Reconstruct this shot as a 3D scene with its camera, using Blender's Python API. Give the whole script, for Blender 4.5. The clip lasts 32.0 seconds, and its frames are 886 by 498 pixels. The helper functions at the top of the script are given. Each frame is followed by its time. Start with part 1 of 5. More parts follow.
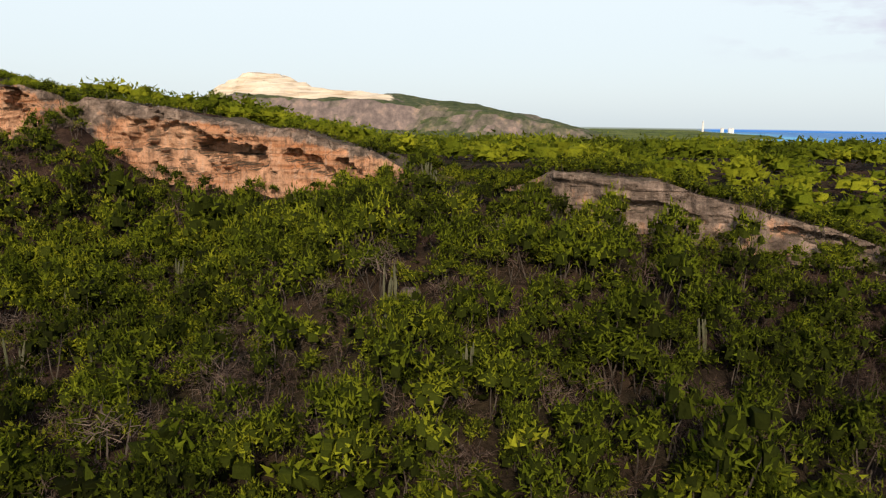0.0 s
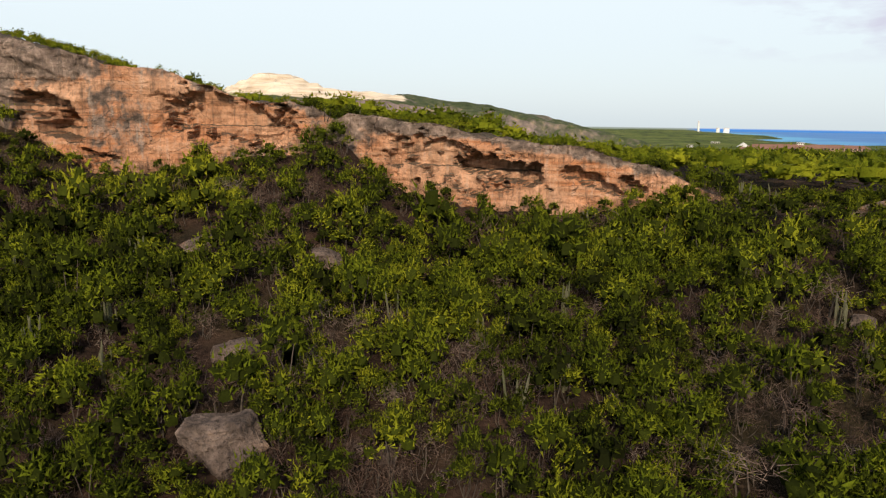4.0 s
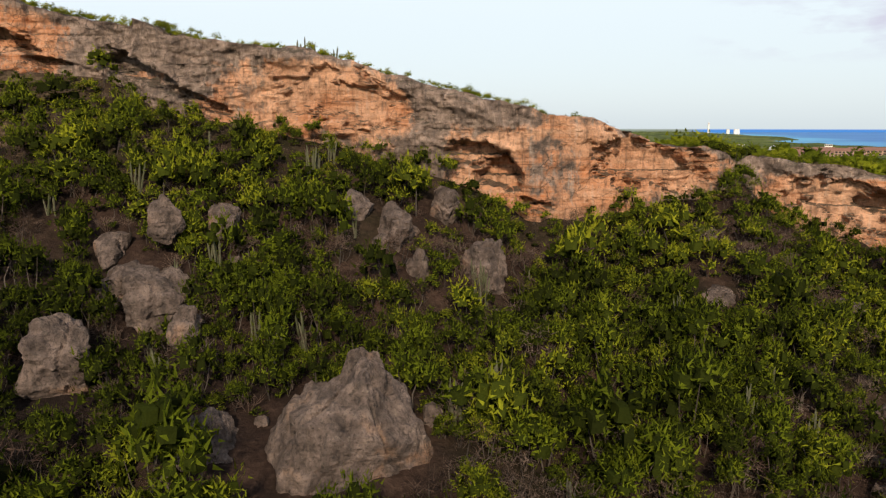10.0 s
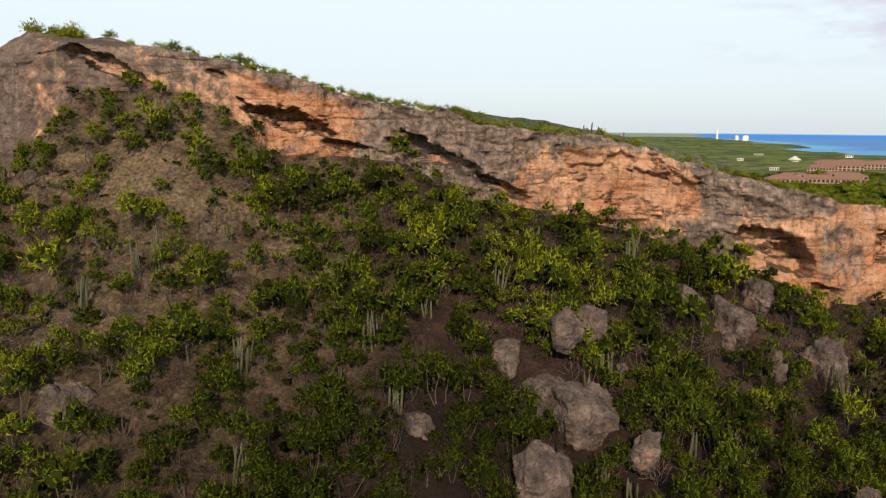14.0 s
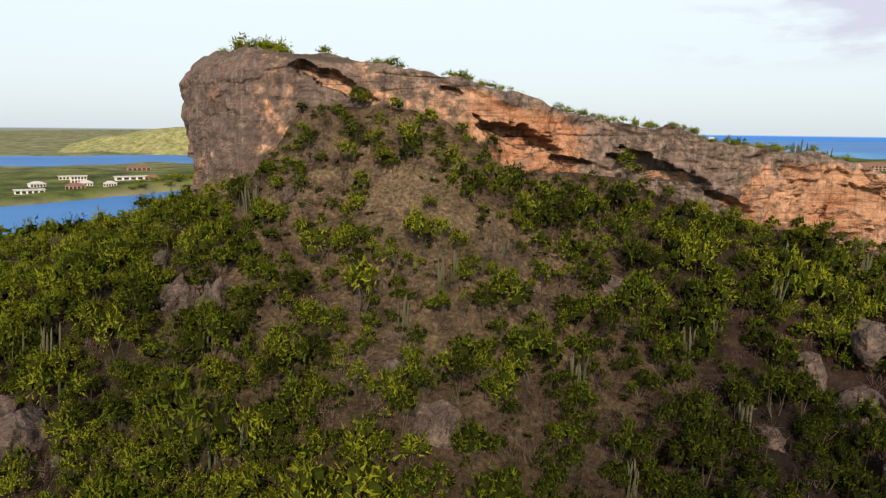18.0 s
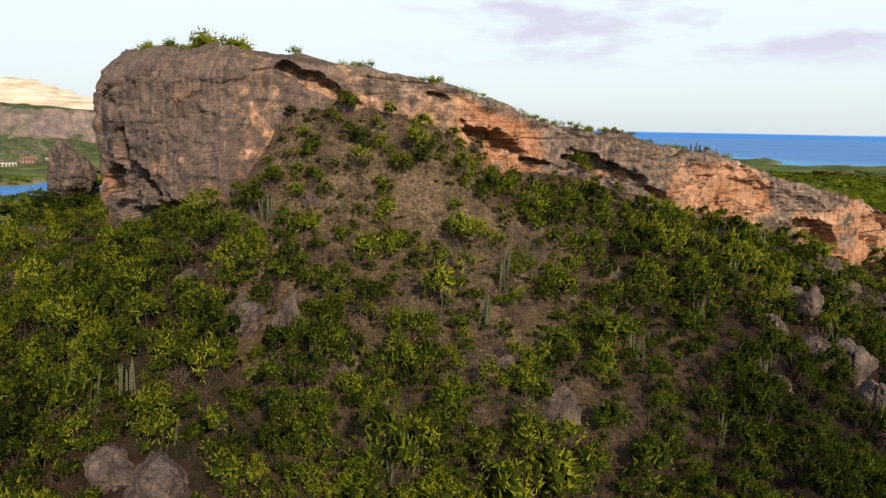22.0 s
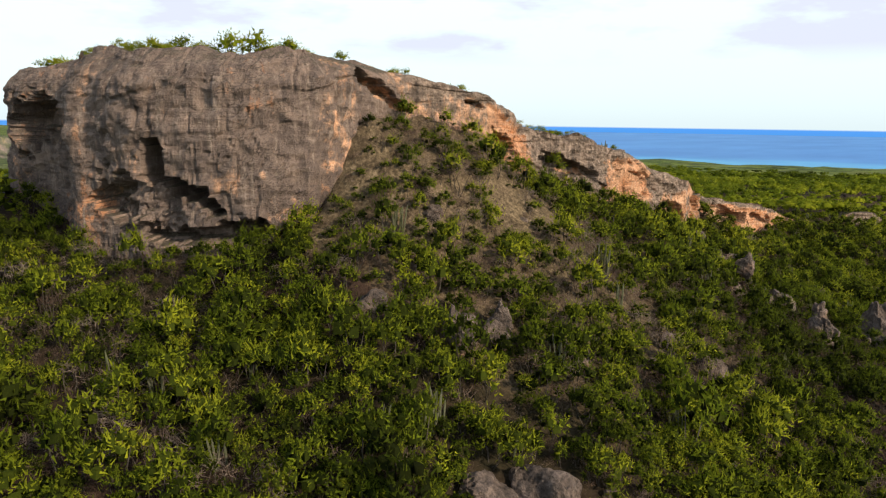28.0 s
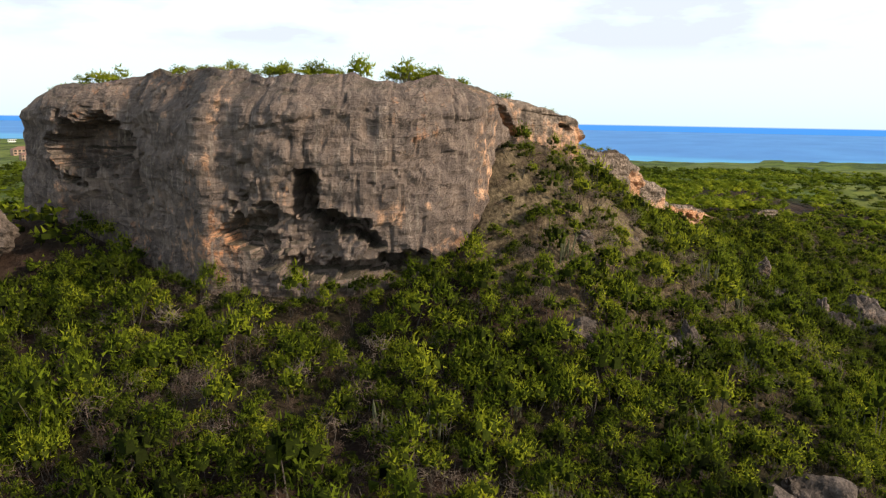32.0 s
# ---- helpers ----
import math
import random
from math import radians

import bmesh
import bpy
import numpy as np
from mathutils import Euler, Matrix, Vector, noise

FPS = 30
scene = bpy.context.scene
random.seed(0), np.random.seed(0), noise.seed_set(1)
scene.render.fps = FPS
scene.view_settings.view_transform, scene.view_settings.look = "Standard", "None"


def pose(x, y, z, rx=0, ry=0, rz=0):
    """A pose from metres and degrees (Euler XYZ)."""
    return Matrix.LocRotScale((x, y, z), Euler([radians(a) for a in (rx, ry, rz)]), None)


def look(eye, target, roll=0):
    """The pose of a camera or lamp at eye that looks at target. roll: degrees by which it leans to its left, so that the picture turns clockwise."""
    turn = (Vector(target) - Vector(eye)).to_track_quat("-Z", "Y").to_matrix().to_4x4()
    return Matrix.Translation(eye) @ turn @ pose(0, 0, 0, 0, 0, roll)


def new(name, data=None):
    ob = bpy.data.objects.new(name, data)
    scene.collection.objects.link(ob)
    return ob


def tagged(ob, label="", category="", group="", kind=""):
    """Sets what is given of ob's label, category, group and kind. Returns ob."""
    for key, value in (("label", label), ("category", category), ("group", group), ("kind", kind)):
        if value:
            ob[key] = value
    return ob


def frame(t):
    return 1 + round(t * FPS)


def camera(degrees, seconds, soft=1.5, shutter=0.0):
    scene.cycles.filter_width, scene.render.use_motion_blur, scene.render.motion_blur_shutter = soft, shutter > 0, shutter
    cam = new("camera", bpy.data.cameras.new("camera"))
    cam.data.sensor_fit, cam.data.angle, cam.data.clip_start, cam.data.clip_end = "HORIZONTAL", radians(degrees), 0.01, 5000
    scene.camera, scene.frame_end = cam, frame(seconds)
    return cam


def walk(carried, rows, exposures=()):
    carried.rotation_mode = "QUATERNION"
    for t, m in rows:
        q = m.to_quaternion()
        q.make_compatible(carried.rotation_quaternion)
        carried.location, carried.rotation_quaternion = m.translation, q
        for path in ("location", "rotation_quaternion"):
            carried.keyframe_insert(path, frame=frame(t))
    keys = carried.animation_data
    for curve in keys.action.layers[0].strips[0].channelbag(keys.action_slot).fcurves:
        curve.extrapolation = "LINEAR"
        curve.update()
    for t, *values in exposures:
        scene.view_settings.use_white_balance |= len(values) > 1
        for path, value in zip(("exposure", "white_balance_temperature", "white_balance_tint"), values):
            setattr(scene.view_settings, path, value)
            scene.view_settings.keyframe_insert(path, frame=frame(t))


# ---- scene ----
# ---- camera path: seconds, place, yaw, pitch, roll ----
cam = camera(62.8, 32.0, soft=1.25)
PATH = [
    (0, -1.29, -2.42, 38.33, -1.67, -9.94, 0.82),
    (0.5, -5.21, -2.14, 38.32, -1.86, -9.94, 0.83),
    (1, -9.14, -1.96, 38.37, -1.95, -9.97, 0.84),
    (1.5, -13.05, -1.79, 38.24, -2.04, -9.98, 0.87),
    (2, -17.00, -1.76, 38.09, -2.16, -10.01, 0.85),
    (2.5, -20.79, -1.73, 38.36, -2.17, -9.99, 0.84),
    (3, -24.67, -1.61, 38.87, -2.25, -9.97, 0.82),
    (3.5, -28.53, -1.37, 39.31, -2.32, -9.97, 0.82),
    (5.5, -44.33, -0.75, 41.51, -2.53, -9.92, 0.77),
    (6, -48.07, -0.69, 42.11, -2.44, -9.87, 0.61),
    (6.5, -51.84, -0.71, 42.64, -2.35, -9.82, 0.41),
    (7, -55.66, -0.78, 42.71, -2.27, -9.69, 0.24),
    (7.5, -59.52, -0.63, 42.64, -2.24, -9.62, 0.10),
    (8, -63.42, -0.29, 42.66, -2.30, -9.61, -0.00),
    (8.5, -67.13, -0.09, 42.70, -2.23, -9.61, -0.03),
    (9, -70.95, 0.07, 42.97, -2.23, -9.62, -0.02),
    (9.5, -74.76, 0.26, 43.39, -2.23, -9.58, -0.00),
    (10, -78.65, 0.31, 43.95, -2.15, -9.63, 0.00),
    (10.5, -82.60, 0.30, 44.66, -2.02, -9.62, 0.03),
    (11, -86.74, 0.39, 45.99, -1.96, -9.63, 0.05),
    (11.5, -90.76, 0.55, 47.27, -1.91, -9.66, 0.09),
    (12, -94.77, 0.84, 48.30, -1.87, -9.68, 0.18),
    (12.5, -98.74, 1.07, 49.41, -1.87, -9.66, 0.28),
    (13, -102.66, 1.17, 50.56, -1.95, -9.57, 0.34),
    (13.5, -106.65, 1.10, 51.72, -1.98, -9.55, 0.40),
    (14, -110.65, 1.10, 52.89, -2.01, -9.47, 0.48),
    (14.5, -114.59, 1.07, 53.79, -2.03, -9.39, 0.53),
    (15, -118.44, 1.00, 54.01, -2.11, -9.32, 0.56),
    (15.5, -122.17, 0.97, 53.94, -2.14, -9.24, 0.59),
    (17.5, -136.33, 1.31, 54.29, -2.58, -9.41, 0.67),
    (18, -140.08, 1.43, 54.40, -4.71, -9.41, 0.65),
    (18.5, -143.86, 1.60, 54.53, -7.38, -9.41, 0.64),
    (19, -147.67, 1.91, 54.72, -10.16, -9.46, 0.64),
    (19.5, -151.42, 2.34, 54.92, -12.89, -9.53, 0.64),
    (20, -155.12, 2.83, 54.99, -15.59, -9.53, 0.69),
    (20.5, -158.80, 3.43, 55.11, -18.27, -9.61, 0.75),
    (21, -162.51, 4.32, 55.17, -21.10, -9.62, 0.85),
    (21.5, -166.17, 5.35, 55.27, -23.95, -9.68, 0.91),
    (22, -169.84, 6.58, 55.29, -26.50, -9.68, 0.97),
    (22.5, -173.40, 8.00, 55.33, -29.02, -9.69, 1.01),
    (23, -176.84, 9.54, 55.41, -31.44, -9.71, 1.02),
    (23.5, -180.22, 11.16, 55.49, -33.76, -9.70, 1.01),
    (24, -183.56, 12.97, 55.53, -36.10, -9.70, 1.01),
    (24.5, -186.79, 15.03, 55.52, -38.48, -9.67, 1.01),
    (25, -189.95, 17.20, 55.64, -40.86, -9.74, 0.96),
    (25.5, -192.97, 19.50, 55.66, -43.21, -9.78, 0.94),
    (27.5, -204.42, 30.14, 56.12, -52.09, -9.91, 0.79),
    (28, -206.94, 33.02, 56.43, -53.79, -9.93, 0.74),
    (28.5, -209.36, 36.11, 56.65, -55.42, -9.98, 0.72),
    (29, -211.71, 39.27, 57.12, -57.08, -10.03, 0.73),
    (29.5, -213.98, 42.50, 57.58, -58.67, -10.05, 0.77),
    (30, -216.17, 45.85, 58.02, -60.22, -10.10, 0.79),
    (30.5, -218.22, 49.41, 58.44, -61.82, -10.18, 0.82),
    (31, -220.12, 52.99, 58.79, -63.42, -10.19, 0.86),
    (31.5, -221.91, 56.53, 59.14, -65.01, -10.27, 0.88),
    (32, -223.65, 60.04, 59.40, -66.57, -10.16, 0.96),
]


def cam_pose(x, y, z, yaw, pitch, roll):
    return pose(x, y, z) @ pose(0, 0, 0, 0, 0, yaw) @ pose(0, 0, 0, 90 + pitch) @ pose(0, 0, 0, 0, 0, roll)


walk(cam, [(r[0], cam_pose(*r[1:])) for r in PATH], [(0.0, -0.05, 6500, 10), (20.0, 0.0, 6500, 10), (25.0, 0.1, 6450, 8), (29.0, 0.3, 6300, 4), (32.0, 0.35, 6250, 3)])

# ---- sky and sun ----
SUN_EL, SUN_AZ = 29.0, 183.0          # degrees; azimuth clockwise from +y
world = bpy.data.worlds.new("sky")
scene.world = world
world.use_nodes = True
wn, wl = world.node_tree.nodes, world.node_tree.links
wn.clear()


def wnode(kind, **kw):
    n = wn.new(kind)
    for k, v in kw.items():
        n.inputs[k].default_value = v
    return n


sky = wn.new("ShaderNodeTexSky")
sky.sky_type, sky.sun_disc = "NISHITA", False
sky.sun_elevation, sky.sun_rotation = radians(SUN_EL), radians(SUN_AZ)
sky.air_density, sky.dust_density, sky.altitude = 1.0, 2.0, 50
sky_b = wnode("ShaderNodeBackground", Strength=0.11)
wl.new(sky.outputs[0], sky_b.inputs[0])
coord = wn.new("ShaderNodeTexCoord")
sep = wn.new("ShaderNodeSeparateXYZ")
wl.new(coord.outputs["Generated"], sep.inputs[0])
# thin bright veil of high cloud
veil = wnode("ShaderNodeBackground", Color=(0.86, 0.955, 1.0, 1), Strength=1.08)
veil_f = wnode("ShaderNodeMapRange", **{"From Min": 0.0, "From Max": 0.16, "To Min": 0.72, "To Max": 0.9})
wl.new(sep.outputs[2], veil_f.inputs[0])
# the veil thins out overhead
veil_top = wnode("ShaderNodeMapRange", **{"From Min": 0.22, "From Max": 0.75, "To Min": 1.0, "To Max": 0.22})
wl.new(sep.outputs[2], veil_top.inputs[0])
veil_m = wn.new("ShaderNodeMath")
veil_m.operation = "MULTIPLY"
wl.new(veil_f.outputs[0], veil_m.inputs[0])
wl.new(veil_top.outputs[0], veil_m.inputs[1])
mix1 = wn.new("ShaderNodeMixShader")
wl.new(veil_m.outputs[0], mix1.inputs[0])
wl.new(sky_b.outputs[0], mix1.inputs[1])
wl.new(veil.outputs[0], mix1.inputs[2])
# lilac puffs of cloud
cmap = wn.new("ShaderNodeMapping")
cmap.inputs["Scale"].default_value = (5.2, 5.2, 19.0)
cmap.inputs["Location"].default_value = (0.4, 1.7, 0.35)
wl.new(coord.outputs["Generated"], cmap.inputs[0])
cn = wnode("ShaderNodeTexNoise", Scale=1.0, Detail=5.0, Roughness=0.55)
wl.new(cmap.outputs[0], cn.inputs["Vector"])
cr = wnode("ShaderNodeMapRange", **{"From Min": 0.49, "From Max": 0.62, "To Min": 0.0, "To Max": 0.85})
wl.new(cn.outputs[0], cr.inputs[0])
band = wnode("ShaderNodeMapRange", **{"From Min": 0.072, "From Max": 0.098, "To Min": 0.0, "To Max": 1.0})
wl.new(sep.outputs[2], band.inputs[0])
# fewer clouds to the north, more to the east
east = wnode("ShaderNodeMapRange", **{"From Min": 0.34, "From Max": 0.46, "To Min": 0.0, "To Max": 1.0})
wl.new(sep.outputs[0], east.inputs[0])
cm0 = wn.new("ShaderNodeMath")
cm0.operation = "MULTIPLY"
wl.new(band.outputs[0], cm0.inputs[0])
wl.new(east.outputs[0], cm0.inputs[1])
cm = wn.new("ShaderNodeMath")
cm.operation = "MULTIPLY"
wl.new(cr.outputs[0], cm.inputs[0])
wl.new(cm0.outputs[0], cm.inputs[1])
cloud = wnode("ShaderNodeBackground", Color=(0.72, 0.71, 0.86, 1), Strength=0.95)
mix2 = wn.new("ShaderNodeMixShader")
wl.new(cm.outputs[0], mix2.inputs[0])
wl.new(mix1.outputs[0], mix2.inputs[1])
wl.new(cloud.outputs[0], mix2.inputs[2])
# open sea out to the true horizon
sea_b = wnode("ShaderNodeBackground", Color=(0.095, 0.310, 0.78, 1), Strength=1.0)
land_b = wnode("ShaderNodeBackground", Color=(0.30, 0.34, 0.27, 1), Strength=1.0)
seaward = wnode("ShaderNodeMapRange", **{"From Min": 0.35, "From Max": 0.37})
wl.new(sep.outputs[0], seaward.inputs[0])
mix_low = wn.new("ShaderNodeMixShader")
wl.new(seaward.outputs[0], mix_low.inputs[0])
wl.new(land_b.outputs[0], mix_low.inputs[1])
wl.new(sea_b.outputs[0], mix_low.inputs[2])
hor = wnode("ShaderNodeMapRange", **{"From Min": -0.0052, "From Max": -0.0034})
wl.new(sep.outputs[2], hor.inputs[0])
mix3 = wn.new("ShaderNodeMixShader")
wl.new(hor.outputs[0], mix3.inputs[0])
wl.new(mix_low.outputs[0], mix3.inputs[1])
wl.new(mix2.outputs[0], mix3.inputs[2])
wout = wn.new("ShaderNodeOutputWorld")
wl.new(mix3.outputs[0], wout.inputs[0])

sun = new("sun", bpy.data.lights.new("sun", "SUN"))
sun.data.energy, sun.data.angle, sun.data.color = 4.4, radians(4), (1.0, 0.83, 0.62)
az, el = radians(SUN_AZ), radians(SUN_EL)
sun.matrix_world = look((0, 0, 300), (-math.sin(az) * math.cos(el) * 100, -math.cos(az) * math.cos(el) * 100, 300 - math.sin(el) * 100))


# ---- numeric helpers ----
def hash3(i, j, k, seed):
    h = (i.astype(np.int64) * 374761393 + j.astype(np.int64) * 668265263 + k.astype(np.int64) * 2147483647 + seed * 144665) & 0xFFFFFFFF
    h = ((h ^ (h >> 13)) * 1274126177) & 0xFFFFFFFF
    h = ((h ^ (h >> 15)) * 2246822519) & 0xFFFFFFFF
    return ((h ^ (h >> 16)) & 0xFFFFFF) / float(0xFFFFFF)


def vnoise(x, y, z=0.0, seed=0):
    """Smooth lattice noise, -1 to 1, on arrays."""
    x, y, z = np.broadcast_arrays(np.asarray(x, float), y, z)
    i, j, k = np.floor(x), np.floor(y), np.floor(z)
    u, v, w = x - i, y - j, z - k
    u, v, w = (a * a * (3 - 2 * a) for a in (u, v, w))
    out = 0.0
    for a in (0, 1):
        for b in (0, 1):
            for c in (0, 1):
                out = out + hash3(i + a, j + b, k + c, seed) * (u if a else 1 - u) * (v if b else 1 - v) * (w if c else 1 - w)
    return out * 2 - 1


def fbm(x, y, z=0.0, seed=0, octaves=4, gain=0.5):
    out, amp, f = 0.0, 1.0, 1.0
    for o in range(octaves):
        out = out + amp * vnoise(np.asarray(x) * f, np.asarray(y) * f, np.asarray(z) * f, seed + 17 * o)
        amp, f = amp * gain, f * 2.03
    return out


def sstep(a, b, x):
    t = np.clip((np.asarray(x, float) - a) / (b - a), 0, 1)
    return t * t * (3 - 2 * t)


def mesh_from(name, verts, faces, mats=(), smooth=False, tris=None):
    """A mesh from arrays of points, four-sided (or three-sided) faces and, besides, triangles."""
    verts, faces = np.asarray(verts, np.float32), np.asarray(faces, np.int32)
    tris = np.zeros((0, 3), np.int32) if tris is None else np.asarray(tris, np.int32)
    me = bpy.data.meshes.new(name)
    me.vertices.add(len(verts))
    me.vertices.foreach_set("co", verts.ravel())
    loops = np.concatenate([faces.ravel(), tris.ravel()])
    total = np.concatenate([np.full(len(faces), faces.shape[1], np.int32), np.full(len(tris), 3, np.int32)])
    me.loops.add(len(loops))
    me.loops.foreach_set("vertex_index", loops)
    me.polygons.add(len(total))
    me.polygons.foreach_set("loop_start", (np.cumsum(total) - total).astype(np.int32))
    me.polygons.foreach_set("loop_total", total)
    me.polygons.foreach_set("use_smooth", np.full(len(total), smooth))
    for m in mats:
        me.materials.append(m)
    me.update(calc_edges=True)
    return me


def grid_faces(nu, nv):
    i = np.arange(nu * nv).reshape(nu, nv)
    return np.stack([i[:-1, :-1], i[1:, :-1], i[1:, 1:], i[:-1, 1:]], -1).reshape(-1, 4)


def set_vec(me, name, values):
    me.attributes.new(name, "FLOAT_VECTOR", "POINT").data.foreach_set("vector", np.asarray(values, np.float32).ravel())


def set_attr(me, name, values):
    me.attributes.new(name, "FLOAT", "POINT").data.foreach_set("value", np.asarray(values, np.float32).ravel())


def part(name, bm, material, parent=None, label="", smooth=False):
    """Links a bmesh as one mesh object under a thing or a part."""
    me = bpy.data.meshes.new(name)
    bm.to_mesh(me)
    bm.free()
    me.materials.append(material)
    if smooth:
        me.polygons.foreach_set("use_smooth", np.ones(len(me.polygons), bool))
    ob = new(name, me)
    if parent is not None:
        ob.parent = parent
    return tagged(ob, label)


# ---- materials ----
def material(name):
    m = bpy.data.materials.new(name)
    m.use_nodes = True
    nt = m.node_tree
    return m, nt, nt.nodes["Principled BSDF"]


def nd(nt, kind, ins=None, **attrs):
    n = nt.nodes.new(kind)
    for k, v in attrs.items():
        setattr(n, k, v)
    for k, v in (ins or {}).items():
        if isinstance(v, bpy.types.NodeSocket):
            nt.links.new(v, n.inputs[k])
        else:
            n.inputs[k].default_value = v
    return n


def ramp(nt, fac, stops):
    n = nt.nodes.new("ShaderNodeValToRGB")
    while len(n.color_ramp.elements) < len(stops):
        n.color_ramp.elements.new(0.5)
    for e, (p, c) in zip(n.color_ramp.elements, stops):
        e.position, e.color = p, (*c, 1)
    nt.links.new(fac, n.inputs[0])
    return n.outputs[0]


def mixc(nt, fac, a, b, mode="MIX"):
    n = nt.nodes.new("ShaderNodeMix")
    n.data_type, n.blend_type = "RGBA", mode
    for k, v in ((0, fac), (6, a), (7, b)):
        if isinstance(v, bpy.types.NodeSocket):
            nt.links.new(v, n.inputs[k])
        else:
            n.inputs[k].default_value = v if k == 0 else (*v, 1)
    return n.outputs[2]


def rng(nt, v, a, b, c=0.0, d=1.0):
    return nd(nt, "ShaderNodeMapRange", {0: v, 1: a, 2: b, 3: c, 4: d}).outputs[0]


def mth(nt, op, a, b=0.0):
    return nd(nt, "ShaderNodeMath", {0: a, 1: b}, operation=op).outputs[0]


def noise_tex(nt, vec, scale, detail=4.0, rough=0.55):
    return nd(nt, "ShaderNodeTexNoise", {"Vector": vec, "Scale": scale, "Detail": detail, "Roughness": rough}).outputs[0]


def stretch(nt, vec, sx, sy, sz):
    return nd(nt, "ShaderNodeMapping", {0: vec, 3: (sx, sy, sz)}).outputs[0]


def attr(nt, name):
    return nd(nt, "ShaderNodeAttribute", attribute_name=name).outputs["Fac"]


def finish(nt, bsdf, colour, rough=0.9, bump=None, dist=0.1, strength=0.6, spec=0.2):
    nt.links.new(colour, bsdf.inputs["Base Color"])
    if isinstance(rough, bpy.types.NodeSocket):
        nt.links.new(rough, bsdf.inputs["Roughness"])
    else:
        bsdf.inputs["Roughness"].default_value = rough
    bsdf.inputs["Specular IOR Level"].default_value = spec
    if bump is not None:
        b = nd(nt, "ShaderNodeBump", {"Strength": strength, "Distance": dist, "Height": bump})
        nt.links.new(b.outputs[0], bsdf.inputs["Normal"])


def geo_pos(nt):
    return nd(nt, "ShaderNodeNewGeometry").outputs["Position"]


def rock_material(name, grey, tan, ochre, loose=False):
    """Weathered coral limestone: grey crust, tan and ochre where it broke freshly, dark run-off streaks."""
    m, nt, bsdf = material(name)
    p = nd(nt, "ShaderNodeTexCoord").outputs["Object"] if loose else geo_pos(nt)
    big = noise_tex(nt, p, 0.11, 3.0)
    mid = noise_tex(nt, p, 0.7, 5.0, 0.62)
    calm = mth(nt, "ADD", 1.0) if loose else rng(nt, attr(nt, "smooth_face"), 0.0, 1.0, 1.0, 0.8)
    fine = noise_tex(nt, p, 4.5, 5.0, 0.65)
    strat = noise_tex(nt, stretch(nt, p, 0.12, 0.12, 2.3), 1.0, 4.0, 0.6)
    run = noise_tex(nt, stretch(nt, p, 1.9, 1.9, 0.13), 1.0, 5.0, 0.68)
    c_grey = ramp(nt, mid, [(0.32, [v * 0.4 for v in grey]), (0.5, grey), (0.68, [v * 1.8 for v in grey])])
    c_tan = ramp(nt, mid, [(0.30, [v * 0.45 for v in tan]), (0.5, tan), (0.70, [min(v * 1.5, 0.8) for v in tan])])
    c_tan = mixc(nt, rng(nt, big, 0.42, 0.62), c_tan, mixc(nt, rng(nt, strat, 0.35, 0.65), ochre, tan))
    if loose:
        fresh = rng(nt, noise_tex(nt, p, 0.32, 4.0), 0.58, 0.74, 0.0, 0.7)
    else:
        f = mth(nt, "ADD", attr(nt, "fresh"), mth(nt, "ADD", mth(nt, "MULTIPLY", mth(nt, "SUBTRACT", mid, 0.5), 2.1), mth(nt, "MULTIPLY", mth(nt, "SUBTRACT", run, 0.5), 1.3)))
        fresh = rng(nt, f, 0.3, 0.7)
    c_plain = ramp(nt, noise_tex(nt, stretch(nt, p, 0.5, 0.5, 0.9), 0.45, 5.0, 0.6), [(0.30, [v * f for v, f in zip(grey, (0.40, 0.39, 0.43))]), (0.5, [v * f for v, f in zip(grey, (0.74, 0.73, 0.80))]), (0.70, [v * f for v, f in zip(grey, (1.20, 1.13, 1.13))])])
    c_grey = mixc(nt, rng(nt, calm, 1.0, 0.8, 0.0, 0.7), c_grey, c_plain)
    col = mixc(nt, fresh, c_grey, c_tan)
    col = mixc(nt, mth(nt, "MULTIPLY", calm, rng(nt, run, 0.52, 0.68, 0.0, 0.62)), col, (0.07, 0.058, 0.052))
    col = mixc(nt, mth(nt, "MULTIPLY", calm, rng(nt, run, 0.45, 0.32, 0.0, 0.12 if loose else 0.42)), col, (0.54, 0.42, 0.34))
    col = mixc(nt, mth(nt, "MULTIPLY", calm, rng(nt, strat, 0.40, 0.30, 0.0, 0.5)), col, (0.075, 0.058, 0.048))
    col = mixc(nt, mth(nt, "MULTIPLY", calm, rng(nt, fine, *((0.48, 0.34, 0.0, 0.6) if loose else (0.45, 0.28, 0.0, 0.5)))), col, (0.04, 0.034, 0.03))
    crack = nd(nt, "ShaderNodeTexVoronoi", {"Vector": stretch(nt, p, 0.55, 0.55, 1.1), "Scale": 1.0, "Randomness": 1.0}, feature="DISTANCE_TO_EDGE").outputs[0]
    joint = nd(nt, "ShaderNodeTexVoronoi", {"Vector": nd(nt, "ShaderNodeVectorMath", {0: stretch(nt, p, 0.30, 0.30, 0.62), 1: nd(nt, "ShaderNodeTexNoise", {"Vector": p, "Scale": 0.5, "Detail": 4.0}).outputs["Color"]}, operation="ADD").outputs[0], "Scale": 1.0}, feature="DISTANCE_TO_EDGE").outputs[0]
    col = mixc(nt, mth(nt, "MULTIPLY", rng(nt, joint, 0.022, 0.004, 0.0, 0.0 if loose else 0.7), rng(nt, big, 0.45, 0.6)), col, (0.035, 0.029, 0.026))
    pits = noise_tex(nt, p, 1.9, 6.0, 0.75)
